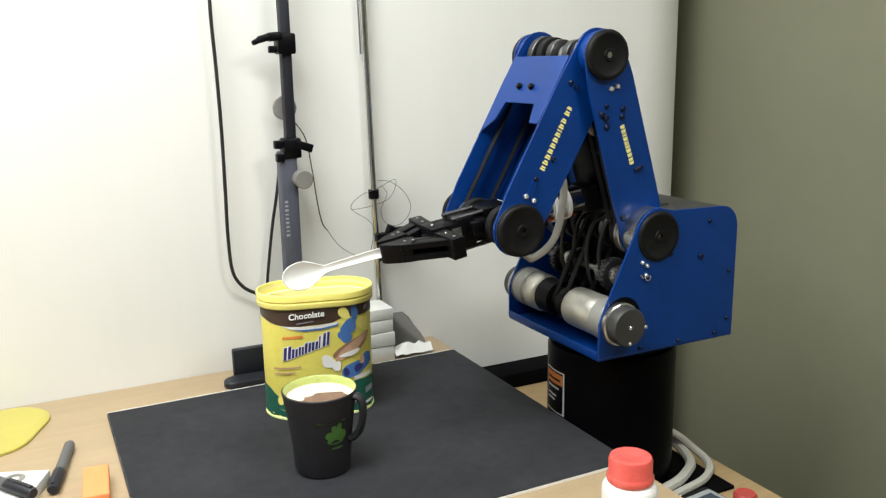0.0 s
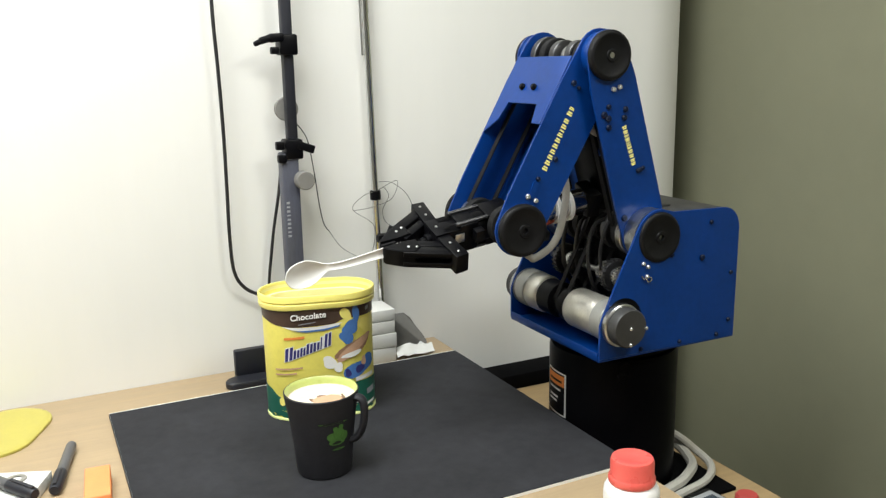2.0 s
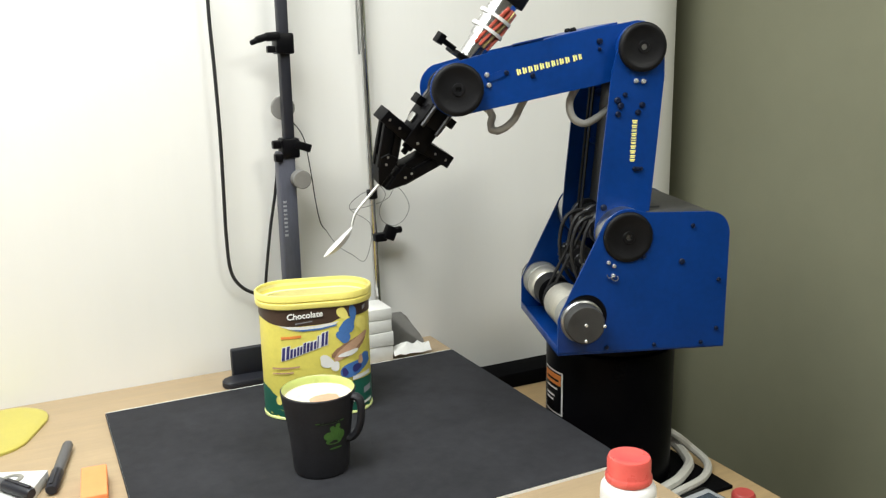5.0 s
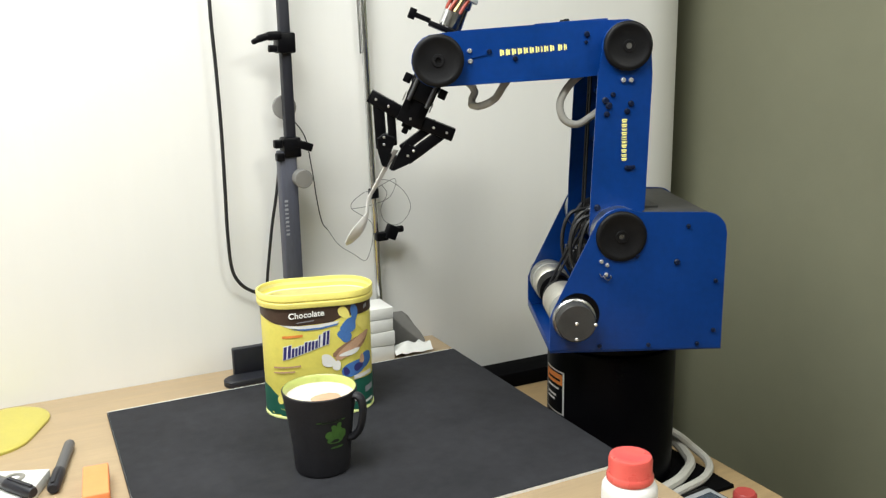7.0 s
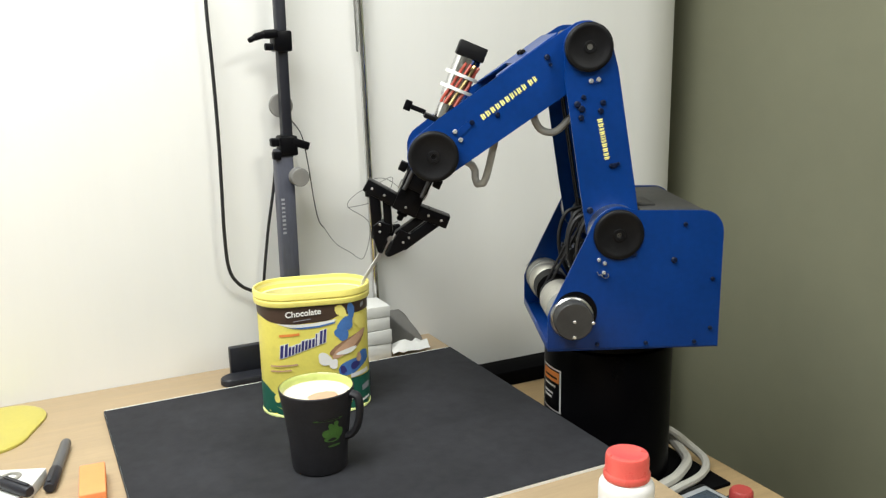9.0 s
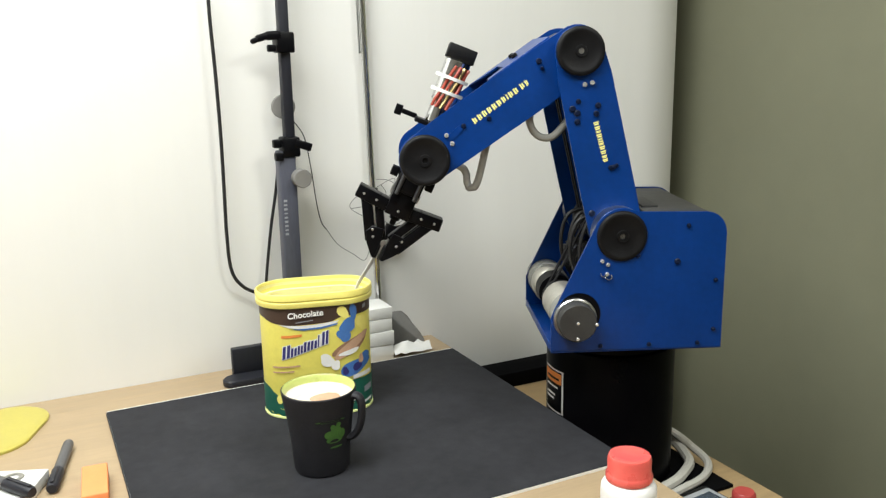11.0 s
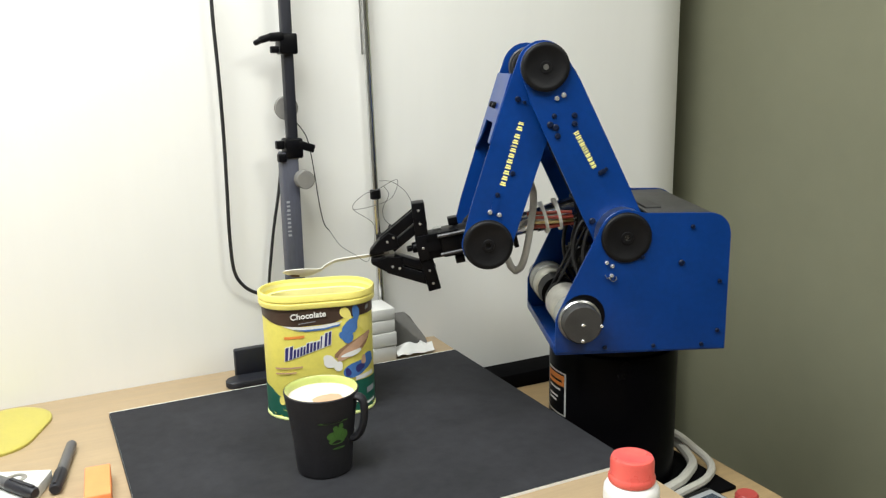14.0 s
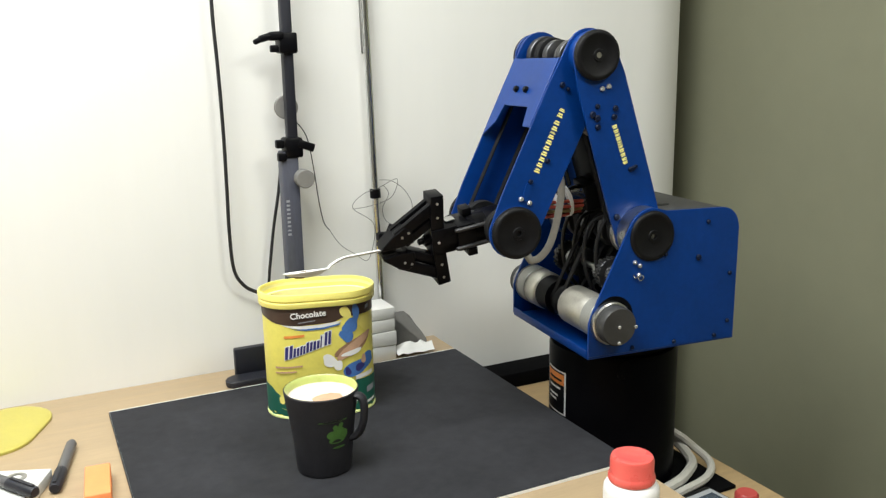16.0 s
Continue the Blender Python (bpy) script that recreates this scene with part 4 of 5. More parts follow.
    scene.collection.objects.link(tmp)
    me = bpy.data.meshes.new_from_object(tmp.evaluated_get(bpy.context.evaluated_depsgraph_get()))
    bpy.data.objects.remove(tmp)
    w = new("lettering", me)
    me.materials.clear()
    me.materials.append(M_WHITE)
    w.parent = t
    for v in me.vertices:
        u, z, o = v.co.x - 0.0150, v.co.y + 0.1375 + v.co.x * 0.05, v.co.z + 0.0020
        rr, hh = TD / 2 + FLARE * z / 0.145 + o, TL / 2 - TD / 2
        a = -math.pi / 2 + (u + hh) / rr
        v.co = (-hh + rr * math.cos(a), rr * math.sin(a), z) if u < -hh else (u, -rr, z)
    tagged(w, "white printed word Chocolate")
    return t


make_tub()


def make_mug():
    t = thing("mug", "black mug with pale green inside and milk drink", "mug", pose(-0.4135, -0.0120, Z_MAT, 0, 0, 0))
    prof = [(0, 0), (0.0285, 0), (0.0308, 0.0015), (0.0317, 0.005), (0.0337, 0.034), (0.0373, 0.064), (0.0420, 0.0935), (0.0422, 0.0960), (0.0412, 0.0970)]
    bm = bm_new()
    lathe(bm, prof + [(0.0407, 0.0968)], n=56)
    part("body", bm, M_MUG, t, "satin black glazed outside")
    bm = bm_new()
    lathe(bm, [(0.0408, 0.0969), (0.0398, 0.0960), (0.0388, 0.092), (0.0343, 0.064), (0.030, 0.018), (0.024, 0.008), (0, 0.007)], n=56)
    part("lining", bm, M_MUGIN, t, "pale lime glazed inside")
    bm = bm_new()
    prof2 = [(0, 0.0875)] + [(r / 1000, 0.0875 + 0.0006 * math.sin(r)) for r in range(4, 36, 4)] + [(0.0378, 0.0875), (0.0384, 0.0885)]
    lathe(bm, prof2, n=48)
    part("drink", bm, M_MILK, t, "milk foam dusted with cocoa")
    bm = bm_new()
    tube(bm, [(0.038, 0, 0.090), (0.045, 0, 0.091), (0.050, 0, 0.087), (0.0515, 0, 0.076), (0.050, 0, 0.062), (0.046, 0, 0.050), (0.039, 0, 0.042), (0.033, 0, 0.041)], 0.0042, 12, 5)
    for v in bm.verts:
        v.co.y *= 1.45
    b2 = bm_new()
    rnd = random.Random(3)
    edge = [(0.017 * (0.75 + 0.5 * rnd.random()) * math.cos(k * math.pi / 9), 0.011 * (0.75 + 0.5 * rnd.random()) * math.sin(k * math.pi / 9)) for k in range(18)]
    plate(b2, [(x + 0.004, y - 0.012) for x, y in edge], 0.0868, 0.0887, "xy", 0.0004)
    part("floating_cocoa", b2, M_TAN, t, "patch of cocoa afloat on the milk")
    b2 = bm_new()
    for k, (q, z) in enumerate(((0.0, 0.0012), (0.5, 0.0010), (0.85, 0.0005), (1.0, -0.0006))):
        ring = [] if q == 0 else [b2.verts.new((0.003 + 0.0270 * q * (0.9 + 0.2 * e) * math.cos(j * math.pi / 12), -0.0115 + 0.0185 * q * (0.9 + 0.2 * e) * math.sin(j * math.pi / 12), z + 0.0004 * (e - 0.5)))
                                for j, e in enumerate([rnd.random() for _ in range(24)])]
        if k == 0:
            last = [b2.verts.new((0.003, -0.0115, z))]
        else:
            for j in range(24):
                b2.faces.new((last[0], ring[j], ring[(j + 1) % 24]) if k == 1 else (last[j], ring[j], ring[(j + 1) % 24], last[(j + 1) % 24]))
            last = ring
    b2.faces.new(last[::-1])
    cake = part("wet_cocoa", b2, M_WETCOCOA, t, "wet brown cocoa sinking into the milk")
    h = part("handle", bm, M_MUG, t, "black handle")
    h.rotation_euler[2] = radians(-42)
    # print on the front: bars and rounded shapes in green

    def dec(cu, cz, a, b, n=12):
        bb = bm_new()
        vs = []
        for k in range(n):
            u, z = cu + a * math.cos(2 * math.pi * k / n), cz + b * math.sin(2 * math.pi * k / n)
            r = float(np.interp(z, [0.005, 0.034, 0.064, 0.0935], [0.0317, 0.0337, 0.0373, 0.0420])) + 0.0005
            ang = radians(-98) + u / r
            vs.append(bb.verts.new((r * math.cos(ang), r * math.sin(ang), z)))
        bb.faces.new(vs)
        part("printed_mark", bb, M_LIME, t, "green printed mark")

    for cu, cz, a, b in ((0.004, 0.053, 0.006, 0.005), (0.012, 0.056, 0.007, 0.007), (0.019, 0.052, 0.005, 0.006), (0.010, 0.046, 0.010, 0.004), (0.008, 0.062, 0.003, 0.003), (0.015, 0.064, 0.003, 0.003),
                         (0.012, 0.037, 0.008, 0.0012), (0.006, 0.0695, 0.018, 0.0012)):
        dec(cu, cz, a, b)
    return cake


wet_cocoa = make_mug()


def make_bottle():
    t = thing("pill_bottle", "small white plastic bottle with a red screw cap", "bottle", pose(-0.196, -0.289, Z_TOP))
    slim = 0.95
    bm = bm_new()
    lathe(bm, [(0, 0), (0.026, 0), (0.028, 0.002), (0.028, 0.052), (0.0275, 0.056), (0.0245, 0.0605), (0.0215, 0.062), (0.0215, 0.066), (0, 0.066)], n=48)
    for v in bm.verts:
        v.co = Vector((v.co.x * slim, v.co.y * slim, v.co.z * 1.02))
    part("body", bm, M_BOTTLE, t, "white bottle")
    bm = bm_new()
    prof = [(0.0205, 0.0625), (0.0230, 0.0625), (0.0235, 0.0635), (0.0235, 0.0675), (0.0224, 0.0690), (0.0218, 0.0700), (0.0219, 0.083), (0.0205, 0.0862), (0.0165, 0.0872), (0.0155, 0.0868), (0, 0.0868)]
    lathe(bm, prof, n=64)
    for v in bm.verts:
        v.co = Vector((v.co.x * slim, v.co.y * slim, v.co.z * 1.02))
    cap = part("cap", bm, M_CAP, t, "red ribbed screw cap")
    return t


make_bottle()


def make_lid():
    t = thing("tub_lid", "translucent yellow plastic tub lid lying on the table", "lid", pose(-0.752, 0.281, Z_TOP, 0, 0, 68))
    bm = bm_new()
    s = lambda k: stadium(0.148, 0.092, k)
    loft(bm, [(s(0.001), 0.0), (s(0.004), 0.0), (s(0.0045), 0.002), (s(0.004), 0.0035), (s(0.002), 0.0046), (s(-0.003), 0.0050), (s(-0.008), 0.0050)], False, True)
    part("lid_shell", bm, M_YLID, t)
    return t


make_lid()


def make_marker(m, label):
    t = thing("marker_pen", label, "marker pen", m, group="pens on the table")
    bm = bm_new()
    lathe(bm, [(0, 0), (0.0055, 0.001), (0.0062, 0.004), (0.0062, 0.085), (0, 0.085)], "x", (0, 0, 0.0065), 20)
    part("barrel", bm, M_PENBODY, t)
    bm = bm_new()
    lathe(bm, [(0, 0.078), (0.0068, 0.078), (0.0070, 0.080), (0.0066, 0.118), (0.0050, 0.121), (0, 0.121)], "x", (0, 0, 0.0070), 20)
    box(bm, (0.1, 0, 0.0145), (0.038, 0.004, 0.0016), 0.0004)
    part("cap", bm, M_STAND, t)
    return t


make_marker(pose(-0.672, 0.190, Z_TOP, 0, 0, 259.1), "grey and black marker pen lying on the table")
make_marker(pose(-0.782, 0.140, Z_TOP + 0.0150, 0, 0, -55), "black marker pen lying across a white card box")

bm = bm_new()
box(bm, (0, 0, 0.007), (0.062, 0.085, 0.014), 0.001)
box(bm, (0, 0, 0.0142), (0.058, 0.08, 0.0012), 0.0003)
solid("card_box", bm, M_PAPER, "flat white card box lying on the table", "box", pose(-0.7405, 0.083, Z_TOP, 0, 0, -22))
bm = bm_new()
lathe(bm, [(0.006, 0), (0.011, 0), (0.0115, 0.0005), (0.011, 0.001), (0.006, 0.001)], "z", (0, 0, 0), 24)
solid("washer", bm, M_STEEL, "flat grey metal washer on the card box", "washer", pose(-0.732, 0.103, Z_TOP + 0.0149))

bm = bm_new()
box(bm, (0, 0, 0.009), (0.027, 0.074, 0.018), 0.0016, seg=3)
solid("eraser", bm, M_RUB, "bright orange block eraser on the table", "eraser", pose(-0.6515, 0.051, Z_TOP, 0, 0, -4))


# ---- stands at the wall ----
def make_light_stand():
    t = thing("lighting_stand", "dark telescopic lighting stand column with clamp knobs", "stand", pose(-0.338, 0.335, Z_TOP))
    bm = bm_new()
    box(bm, (-0.002, 0, 0.1665), (0.0255, 0.024, 0.333), 0.003)
    part("lower_column", bm, M_STAND2, t, "slate grey column")
    bm = bm_new()
    box(bm, (0.0052, 0, 0.52), (0.0155, 0.016, 0.40), 0.003)
    part("upper_column", bm, M_STAND, t, "black inner column")
    for z, s in ((0.486, 1), (0.338, 1)):
        bm = bm_new()
        box(bm, (0.0045, -0.002, z), (0.026, 0.028, 0.029), 0.003)
        part("collar", bm, M_BLACK, t)
    bm = bm_new()
    box(bm, (-0.013, -0.012, 0.4955), (0.022, 0.011, 0.0125), 0.0035, Matrix.Rotation(radians(-4), 4, "Y"))
    box(bm, (-0.027, -0.012, 0.4935), (0.022, 0.010, 0.0100), 0.0035, Matrix.Rotation(radians(-16), 4, "Y"))
    box(bm, (-0.0385, -0.012, 0.4890), (0.014, 0.009, 0.0075), 0.0030, Matrix.Rotation(radians(-24), 4, "Y"))
    box(bm, (-0.016, -0.012, 0.478), (0.012, 0.010, 0.010), 0.002)
    part("clamp_lever", bm, M_BLACK, t)
    bm = bm_new()
    box(bm, (0.022, -0.012, 0.340), (0.026, 0.010, 0.012), 0.002, Matrix.Rotation(radians(20), 4, "Y"))
    box(bm, (-0.016, -0.010, 0.344), (0.012, 0.012, 0.012), 0.002)
    box(bm, (-0.014, -0.010, 0.325), (0.012, 0.012, 0.012), 0.002)
    part("clamp_lever", bm, M_BLACK, t)
    bm = bm_new()
    drum(bm, 0.0175, 0.010, 0.016, "y", (0.003, 0, 0.395), 32)
    part("knob", bm, M_GREY, t, "round grey knob behind the column")
    bm = bm_new()
    drum(bm, 0.0135, -0.03, -0.012, "y", (0.0145, 0, 0.293), 24)
    part("knob", bm, M_GREY, t, "round grey knob")
    z = 0.26
    for w in (0.006, 0.005, 0.006, 0.004, 0.005, 0.006, 0.005, 0.004, 0.006):
        bm = bm_new()
        box(bm, (-0.009, -0.0122, z), (0.0050, 0.0004, w * 0.55), 0)
        part("print_bar", bm, M_FAINT, t)
        z -= 0.0062
    bm = bm_new()
    box(bm, (0, 0, 0.003), (0.11, 0.07, 0.006), 0.002)
    part("foot", bm, M_STAND, t)
    return t


make_light_stand()

foot = thing("clamp_base", "dark slate upright clamp base with a rounded foot", "clamp", pose(-0.432, 0.3155, Z_TOP))
bm = bm_new()
box(bm, (0.018, 0.012, 0.0235), (0.054, 0.012, 0.047), 0.002)
part("upright", bm, M_STAND, foot)
bm = bm_new()
plate(bm, arc(-0.013, -0.0145, 0.0160, 90, 270, 10) + [(0.045, -0.0305), (0.045, 0.0015)], 0, 0.0105, "xy", 0.002)
part("foot", bm, M_STAND, foot)


def make_pole():
    t = thing("chrome_pole", "thin chrome pole with black clamps by the wall", "pole", pose(-0.1915, 0.357, Z_TOP, 0, -1.2, 0))
    bm = bm_new()
    drum(bm, 0.0055, 0.0, 0.9, "z", (0.0, 0, 0), 20)
    part("pole", bm, M_CHROME, t)
    bm = bm_new()
    drum(bm, 0.0016, 0.47, 0.9, "z", (-0.0075, 0.002, 0), 10)
    part("rod", bm, M_STEEL, t)
    bm = bm_new()
    lathe(bm, [(0.0055, 0.247), (0.0085, 0.248), (0.0085, 0.262), (0.0055, 0.263)], "z", (0, 0, 0), 20)
    part("collar", bm, M_BLACK, t)
    bm = bm_new()
    box(bm, (0.006, -0.008, 0.186), (0.020, 0.016, 0.013), 0.002)
    box(bm, (0.022, -0.012, 0.192), (0.018, 0.016, 0.022), 0.002, Matrix.Rotation(radians(25), 4, "Y"))
    drum(bm, 0.0055, 0.030, 0.042, "x", (0, -0.012, 0.195), 14)
    part("clamp", bm, M_BLACK, t, "black clamp with a screw knob")
    bm = bm_new()
    drum(bm, 0.026, 0.0, 0.006, "z", (0, -0.014, 0), 28)
    part("foot", bm, M_STEEL, t)
    return t


make_pole()


def hang(name, pts, r, material, label, category):
    bm = bm_new()
    tube(bm, pts, r, 8, 6)
    return solid(name, bm, material, label, category)


hang("hanging_cable", [(-0.431, 0.350, 0.668), (-0.431, 0.350, 0.616), (-0.429, 0.350, 0.547), (-0.428, 0.350, 0.460), (-0.429, 0.350, 0.378), (-0.430, 0.350, 0.312), (-0.427, 0.350, 0.260), (-0.413, 0.350, 0.234), (-0.390, 0.350, 0.219), (-0.366, 0.350, 0.204)], 0.0027, M_CABLE, "thick black cable hanging in front of the wall", "cable")
hang("hanging_cable", [(-0.345, 0.355, 0.417), (-0.352, 0.355, 0.371), (-0.362, 0.355, 0.321), (-0.369, 0.355, 0.278), (-0.375, 0.355, 0.235), (-0.379, 0.355, 0.182)], 0.0023, M_CABLE, "black cable running down behind the stand", "cable")
hang("thin_wire", [(-0.323, 0.345, 0.475), (-0.307, 0.345, 0.450), (-0.299, 0.345, 0.403), (-0.293, 0.345, 0.350), (-0.287, 0.345, 0.319), (-0.279, 0.345, 0.307)], 0.0008, M_CABLE, "thin dark wire hanging from the stand", "wire")
hang("wire_coil", [(-0.277, 0.352, 0.306), (-0.260, 0.352, 0.280), (-0.237, 0.352, 0.263), (-0.214, 0.352, 0.251), (-0.202, 0.352, 0.305), (-0.237, 0.352, 0.336), (-0.219, 0.352, 0.356), (-0.195, 0.352, 0.363), (-0.161, 0.352, 0.376), (-0.171, 0.352, 0.348), (-0.205, 0.352, 0.337), (-0.237, 0.352, 0.334)], 0.0005, M_WIRE, "loose coil of thin grey wire round the pole", "wire")
hang("wire_coil", [(-0.196, 0.340, 0.378), (-0.175, 0.340, 0.375), (-0.152, 0.340, 0.357), (-0.141, 0.340, 0.333), (-0.150, 0.340, 0.313), (-0.168, 0.340, 0.304), (-0.187, 0.340, 0.313), (-0.192, 0.340, 0.333), (-0.181, 0.340, 0.355), (-0.189, 0.340, 0.369)], 0.0005, M_WIRE, "loose coil of thin grey wire round the pole", "wire")

# stack of white boxes and crumpled papers behind the mat
for k, (dx, dz, h, rz) in enumerate(((0, 0, 0.024, 2), (0.002, 0.0245, 0.022, -1), (-0.001, 0.047, 0.020, 1), (0, 0.0675, 0.018, 0))):
    bm = bm_new()
    box(bm, (0, 0, h / 2), (0.078, 0.055, h), 0.0012)
    solid("card_box", bm, M_PAPER, "small white card box in a stack behind the mat", "box", pose(-0.236 + dx, 0.3175, Z_TOP + dz, 0, 0, rz), group="stack of white boxes")


def crumple(name, c, sx, sy, sz, rz, material, label, seed):
    rnd = random.Random(seed)
    bm = bm_new()
    nx, ny = 7, 6
    g = [[bm.verts.new(((i / nx - 0.5) * sx, (j / ny - 0.5) * sy, max(0.0, sz * (1 - abs(j / ny - 0.4) * 1.4) * (0.75 + 0.5 * rnd.random())))) for j in range(ny + 1)] for i in range(nx + 1)]
    for i in range(nx):
        for j in range(ny):
            bm.faces.new((g[i][j], g[i + 1][j], g[i + 1][j + 1], g[i][j + 1]))
    bmesh.ops.recalc_face_normals(bm, faces=bm.faces)
    bmesh.ops.solidify(bm, geom=bm.faces[:], thickness=0.001)
    zmin = min(v.co.z for v in bm.verts)
    for v in bm.verts:
        v.co.z -= zmin
    return solid(name, bm, material, label, "paper", pose(*c, 0, 0, rz))


def grey_card():
    """A stiff card, torn to a slant, that leans back behind the paper."""
    bm = bm_new()
    edge = [(-0.026, 0.0), (0.030, 0.0), (0.030, 0.010), (0.024, 0.022), (0.014, 0.036), (0.006, 0.050), (-0.004, 0.059), (-0.020, 0.060), (-0.026, 0.054)]
    a = [bm.verts.new((x, 0.22 * z - 6.0 * (x - 0.005) ** 2, z)) for x, z in edge]
    bm.faces.new(a)
    bmesh.ops.solidify(bm, geom=bm.faces[:], thickness=0.0016)
    return solid("grey_card", bm, M_GREY, "bent grey card leaning against the wall", "card", pose(-0.1560, 0.3330, Z_TOP, 0, 0, -4))


grey_card()
crumple("crumpled_paper", (-0.1640, 0.3010, Z_TOP), 0.062, 0.036, 0.024, -4, M_PAPER, "crumpled white paper behind the mat", 4)


# ---- beside the robot ----
hang("robot_cable", [(0.078, 0.020, 0.038), (0.094, -0.025, 0.028), (0.097, -0.050, 0.015), (0.087, -0.068, 0.0125), (0.062, -0.085, 0.0125), (0.035, -0.098, 0.0125), (-0.02, -0.112, 0.0125), (-0.06, -0.125, 0.0125)], 0.0070, M_CABLE_PALE, "thick pale grey cable curling from the robot base", "cable")
hang("robot_cable", [(0.078, 0.000, 0.050), (0.093, -0.034, 0.040), (0.112, -0.044, 0.022), (0.117, -0.068, 0.0115), (0.098, -0.092, 0.0110), (0.068, -0.108, 0.0110), (0.022, -0.118, 0.0110), (-0.04, -0.135, 0.0110)], 0.0055, M_CABLE_PALE, "pale grey cable curling from the robot base", "cable")


def make_pendant():
    t = thing("teach_pendant", "grey hand control box with a dark screen and red knob", "control box", pose(0.020, -0.2240, 0.0, 0, 0, 6))
    bm = bm_new()
    box(bm, (0, 0, 0.010), (0.088, 0.178, 0.020), 0.004)
    part("case", bm, M_DISC, t)
    bm = bm_new()
    box(bm, (0, 0, 0.020), (0.074, 0.156, 0.006), 0.002)
    part("bezel", bm, M_PEND, t, "pale grey bezel")
    bm = bm_new()
    box(bm, (0, 0.0, 0.0232), (0.058, 0.136, 0.0012), 0.0004)
    part("screen", bm, M_SCREEN, t)
    bm = bm_new()
    lathe(bm, [(0, 0), (0.009, 0), (0.009, 0.012), (0.0145, 0.013), (0.0145, 0.022), (0.012, 0.025), (0, 0.025)], "z", (0.057, 0.038, 0.004), 24)
    part("stop_knob", bm, M_KNOB, t, "red mushroom stop knob")
    bm = bm_new()
    box(bm, (0.055, 0.038, 0.006), (0.032, 0.04, 0.012), 0.002)
    part("knob_housing", bm, M_STAND, t)
    return t


make_pendant()


# ---- what moves ----
def smooth_at(T, V, t):
    """Monotone cubic through the joint angles."""
    n = len(T)
    h = [T[i + 1] - T[i] for i in range(n - 1)]
    d = [(V[i + 1] - V[i]) / h[i] for i in range(n - 1)]
    i = max(0, min(n - 2, max(k for k in range(n) if T[k] <= t + 1e-9)))

    def slope(k):
        if k == 0 or k == n - 1:
            return d[0] if k == 0 else d[-1]
        if d[k - 1] * d[k] <= 0:
            return 0.0
        w1, w2 = 2 * h[k] + h[k - 1], h[k] + 2 * h[k - 1]
        return (w1 + w2) / (w1 / d[k - 1] + w2 / d[k])

    s = (t - T[i]) / h[i]
    a, b = slope(i) * h[i], slope(i + 1) * h[i]
    return (2 * s ** 3 - 3 * s ** 2 + 1) * V[i] + (s ** 3 - 2 * s ** 2 + s) * a + (-2 * s ** 3 + 3 * s ** 2) * V[i + 1] + (s ** 3 - s ** 2) * b


def arm_poses(t):
    turn, al, be, ph = (smooth_at(JOINT_T, v, t) for v in (TURN, UPPER, FORE, PITCH))
    ro = smooth_at(ROLL_T, ROLL, t)
    m0 = Matrix.Translation((0.0016, 0, 0)) @ Matrix.Rotation(radians(turn - 1.2), 4, "Z")
    tilt = lambda a: Matrix.Rotation(-radians(a), 4, "Y")
    ex, ez = A1 + LINK * math.cos(radians(al)), D1 + LINK * math.sin(radians(al))
    wx, wz = ex + LINK * math.cos(radians(be)), ez + LINK * math.sin(radians(be))
    m_up = m0 @ Matrix.Translation((A1, 0, D1)) @ tilt(al)
    m_fo = m0 @ Matrix.Translation((ex, 0, ez)) @ tilt(be)
    m_to = m0 @ Matrix.Translation((wx, 0, wz)) @ tilt(ph) @ Matrix.Rotation(radians(ro), 4, "X")
    grip = Matrix.Translation((0.135, 0, 0))
    m_sp = m_to @ Matrix.Rotation(radians(23), 4, "X") @ grip @ Matrix.Rotation(radians(smooth_at(SPOON_T, SPOON, t)), 4, "Z") @ grip.inverted()
    m_eh = m_up @ Matrix.Translation((0, 0, smooth_at(ELBOW_T, ELBOW_HOSE, t)))
    return m0, m_up, m_fo, m_to, m_sp, m_eh, m_fo, m_sp @ Matrix.Translation((0.242, -0.0100, 0))


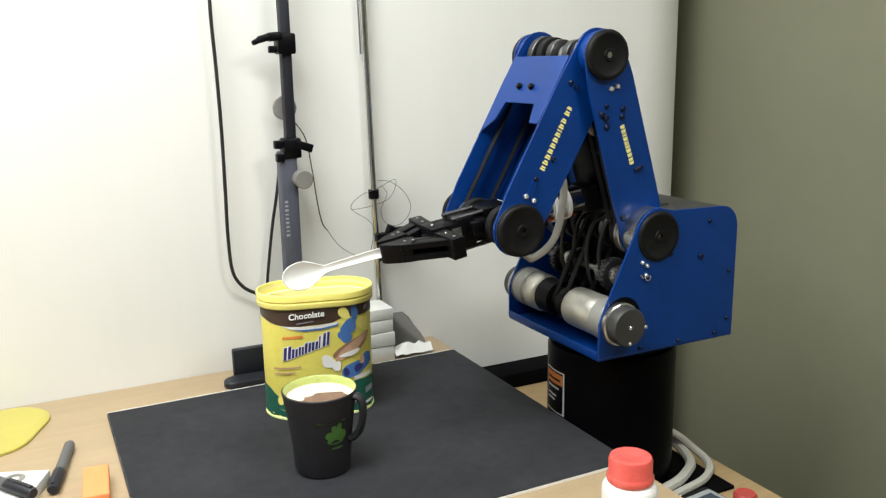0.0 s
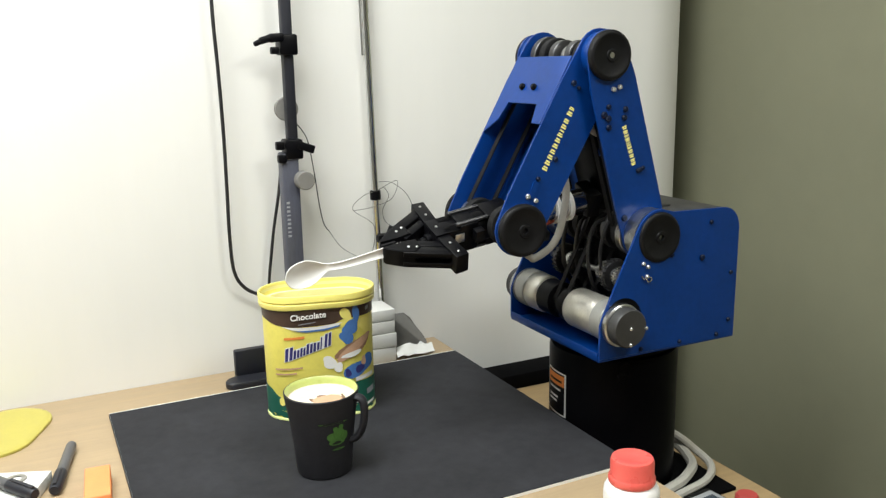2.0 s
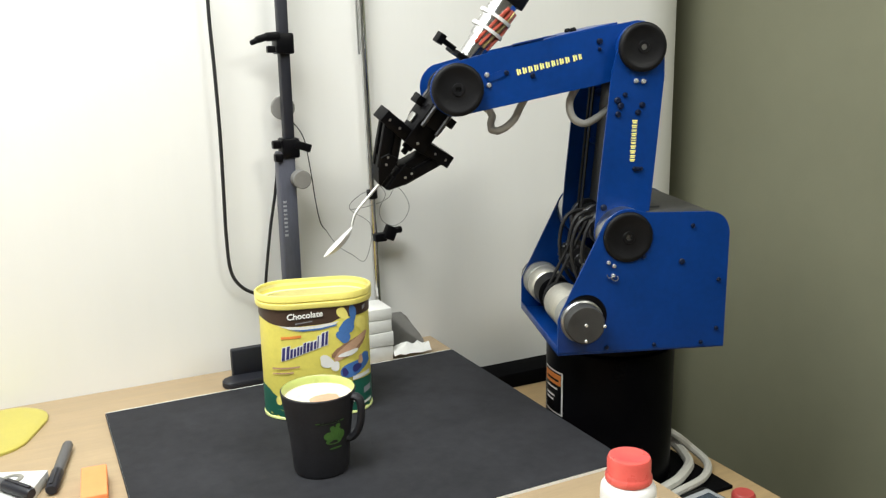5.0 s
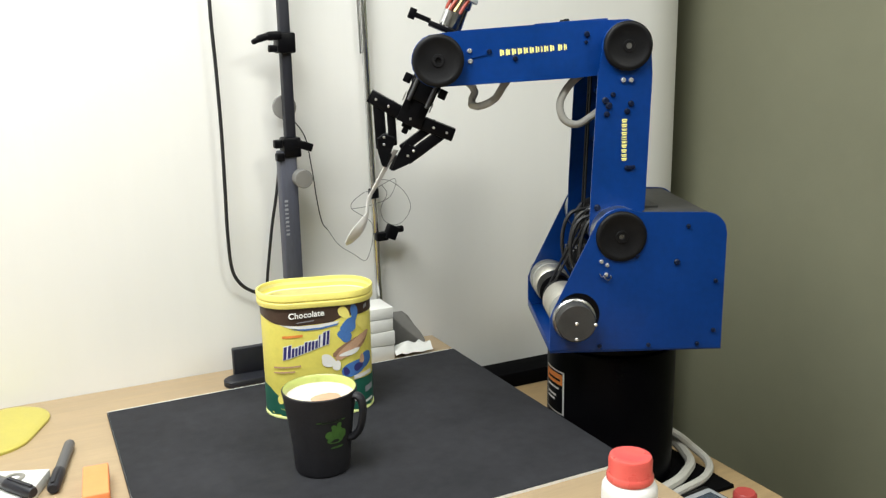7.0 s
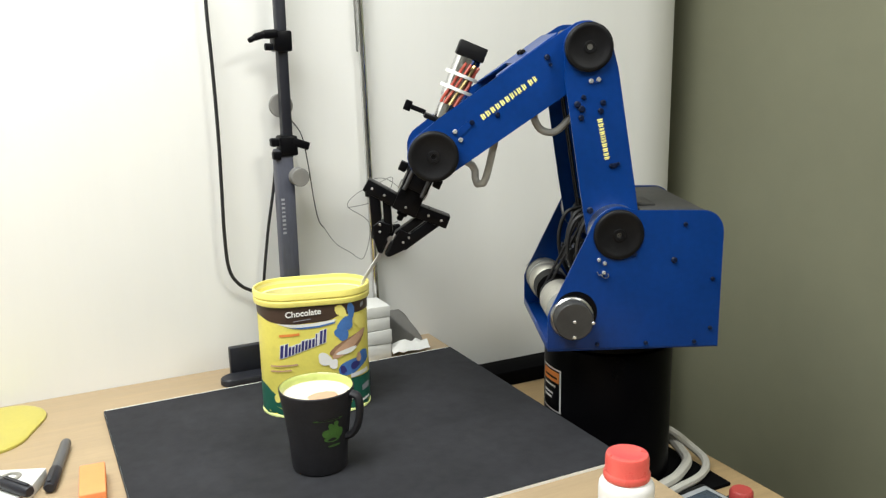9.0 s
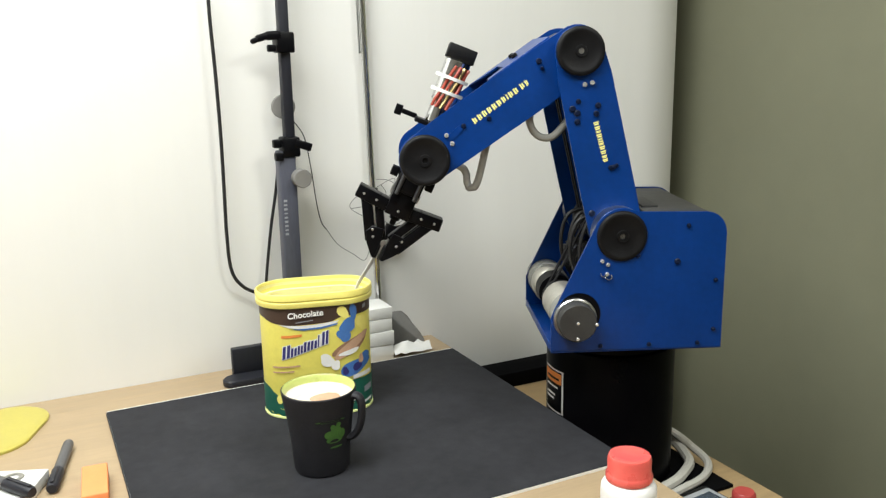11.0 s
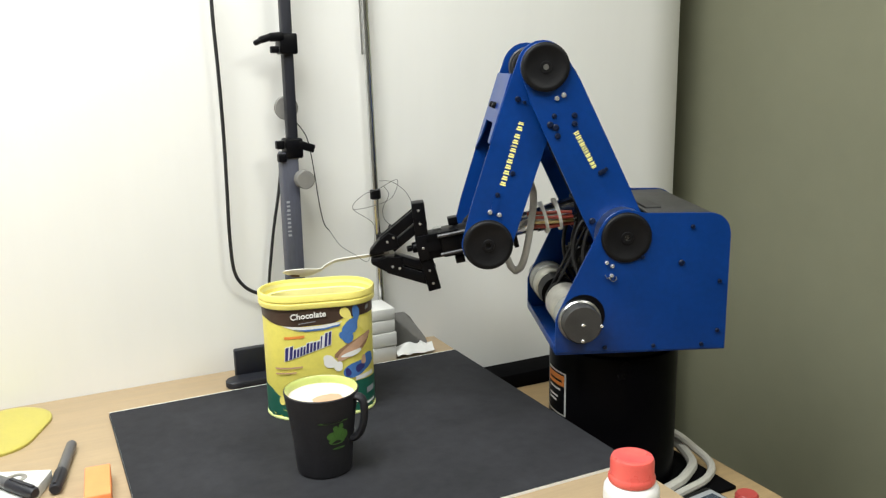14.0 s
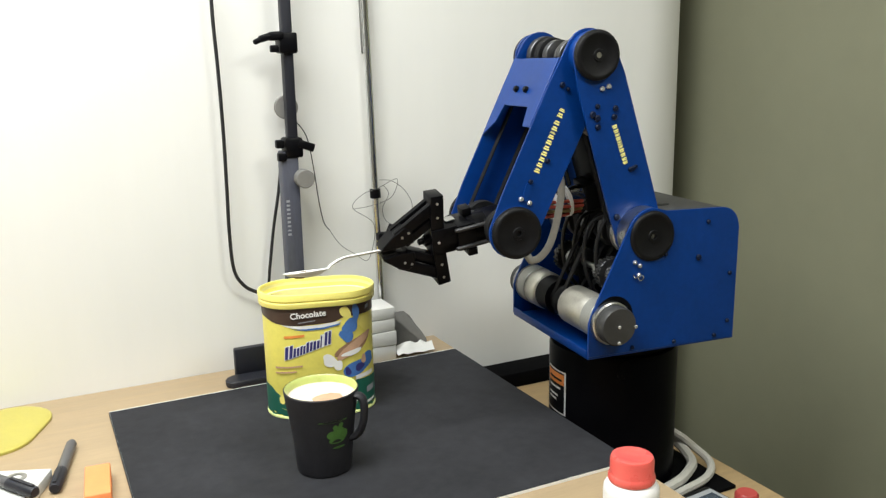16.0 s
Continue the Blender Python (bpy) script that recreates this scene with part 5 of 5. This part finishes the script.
def hose_poses(t):
    """Where each link of the wrist hose lies in the forearm's space: a chain laid from the wrist back along a smooth curve."""
    pts = [Vector((0.214, 0.018, -0.008))]
    pts += [Vector((smooth_at(HOSE_T, HOSE_X[k], t), y, smooth_at(HOSE_T, HOSE_Z[k], t))) for k, y in ((4, 0.020), (3, 0.024), (2, 0.031), (1, 0.035), (0, 0.035))]
    pts += [Vector((0.118, 0.034, -0.012)), Vector((0.080, 0.030, -0.008)), Vector((0.020, 0.028, -0.006)), Vector((-0.02, 0.028, -0.006))]
    curve = []
    for i in range(len(pts) - 1):
        p0, p1, p2, p3 = pts[max(i - 1, 0)], pts[i], pts[i + 1], pts[min(i + 2, len(pts) - 1)]
        for k in range(24):
            u = k / 24
            curve.append(0.5 * (2 * p1 + (p2 - p0) * u + (2 * p0 - 5 * p1 + 4 * p2 - p3) * u * u + (3 * p1 - p0 - 3 * p2 + p3) * u ** 3))
    joints, made = [curve[0]], []
    for p in curve[1:]:
        while (p - joints[-1]).length >= LINK_LEN and len(joints) <= LINKS:
            joints.append(joints[-1] + (p - joints[-1]).normalized() * LINK_LEN)
    for a, b in zip(joints, joints[1:]):
        d = (b - a).normalized()
        up = Vector((0, 1, 0))
        side = d.cross(up).normalized()
        up = side.cross(d)
        m = Matrix((d, up, side)).transposed().to_4x4()
        m.translation = (a + b) / 2
        made.append(m)
    return made


def motions():
    steps = [(k / 10, arm_poses(k / 10)) for k in range(161)]
    for ob, i in ((turret, 0), (upper, 1), (fore, 2), (tool, 3), (spoon, 4), (elbow_hose, 5), (wrist_hose, 6)):
        walk(ob, [(t, p[i]) for t, p in steps])
    laid = [(t, hose_poses(t)) for t, _ in steps]
    for k, ob in enumerate(hose_links):
        walk(ob, [(t, ms[min(k, len(ms) - 1)]) for t, ms in laid])
    walk(wet_cocoa, [(t, pose(0, 0, 0.0882 - 0.0022 * min(1.0, t / 3.2) - 0.0006 * t / 16)) for t, _ in steps])
    lift = 12.0
    walk(heap, [(t, p[7] if t >= lift else arm_poses(lift)[7]) for t, p in steps])


motions()
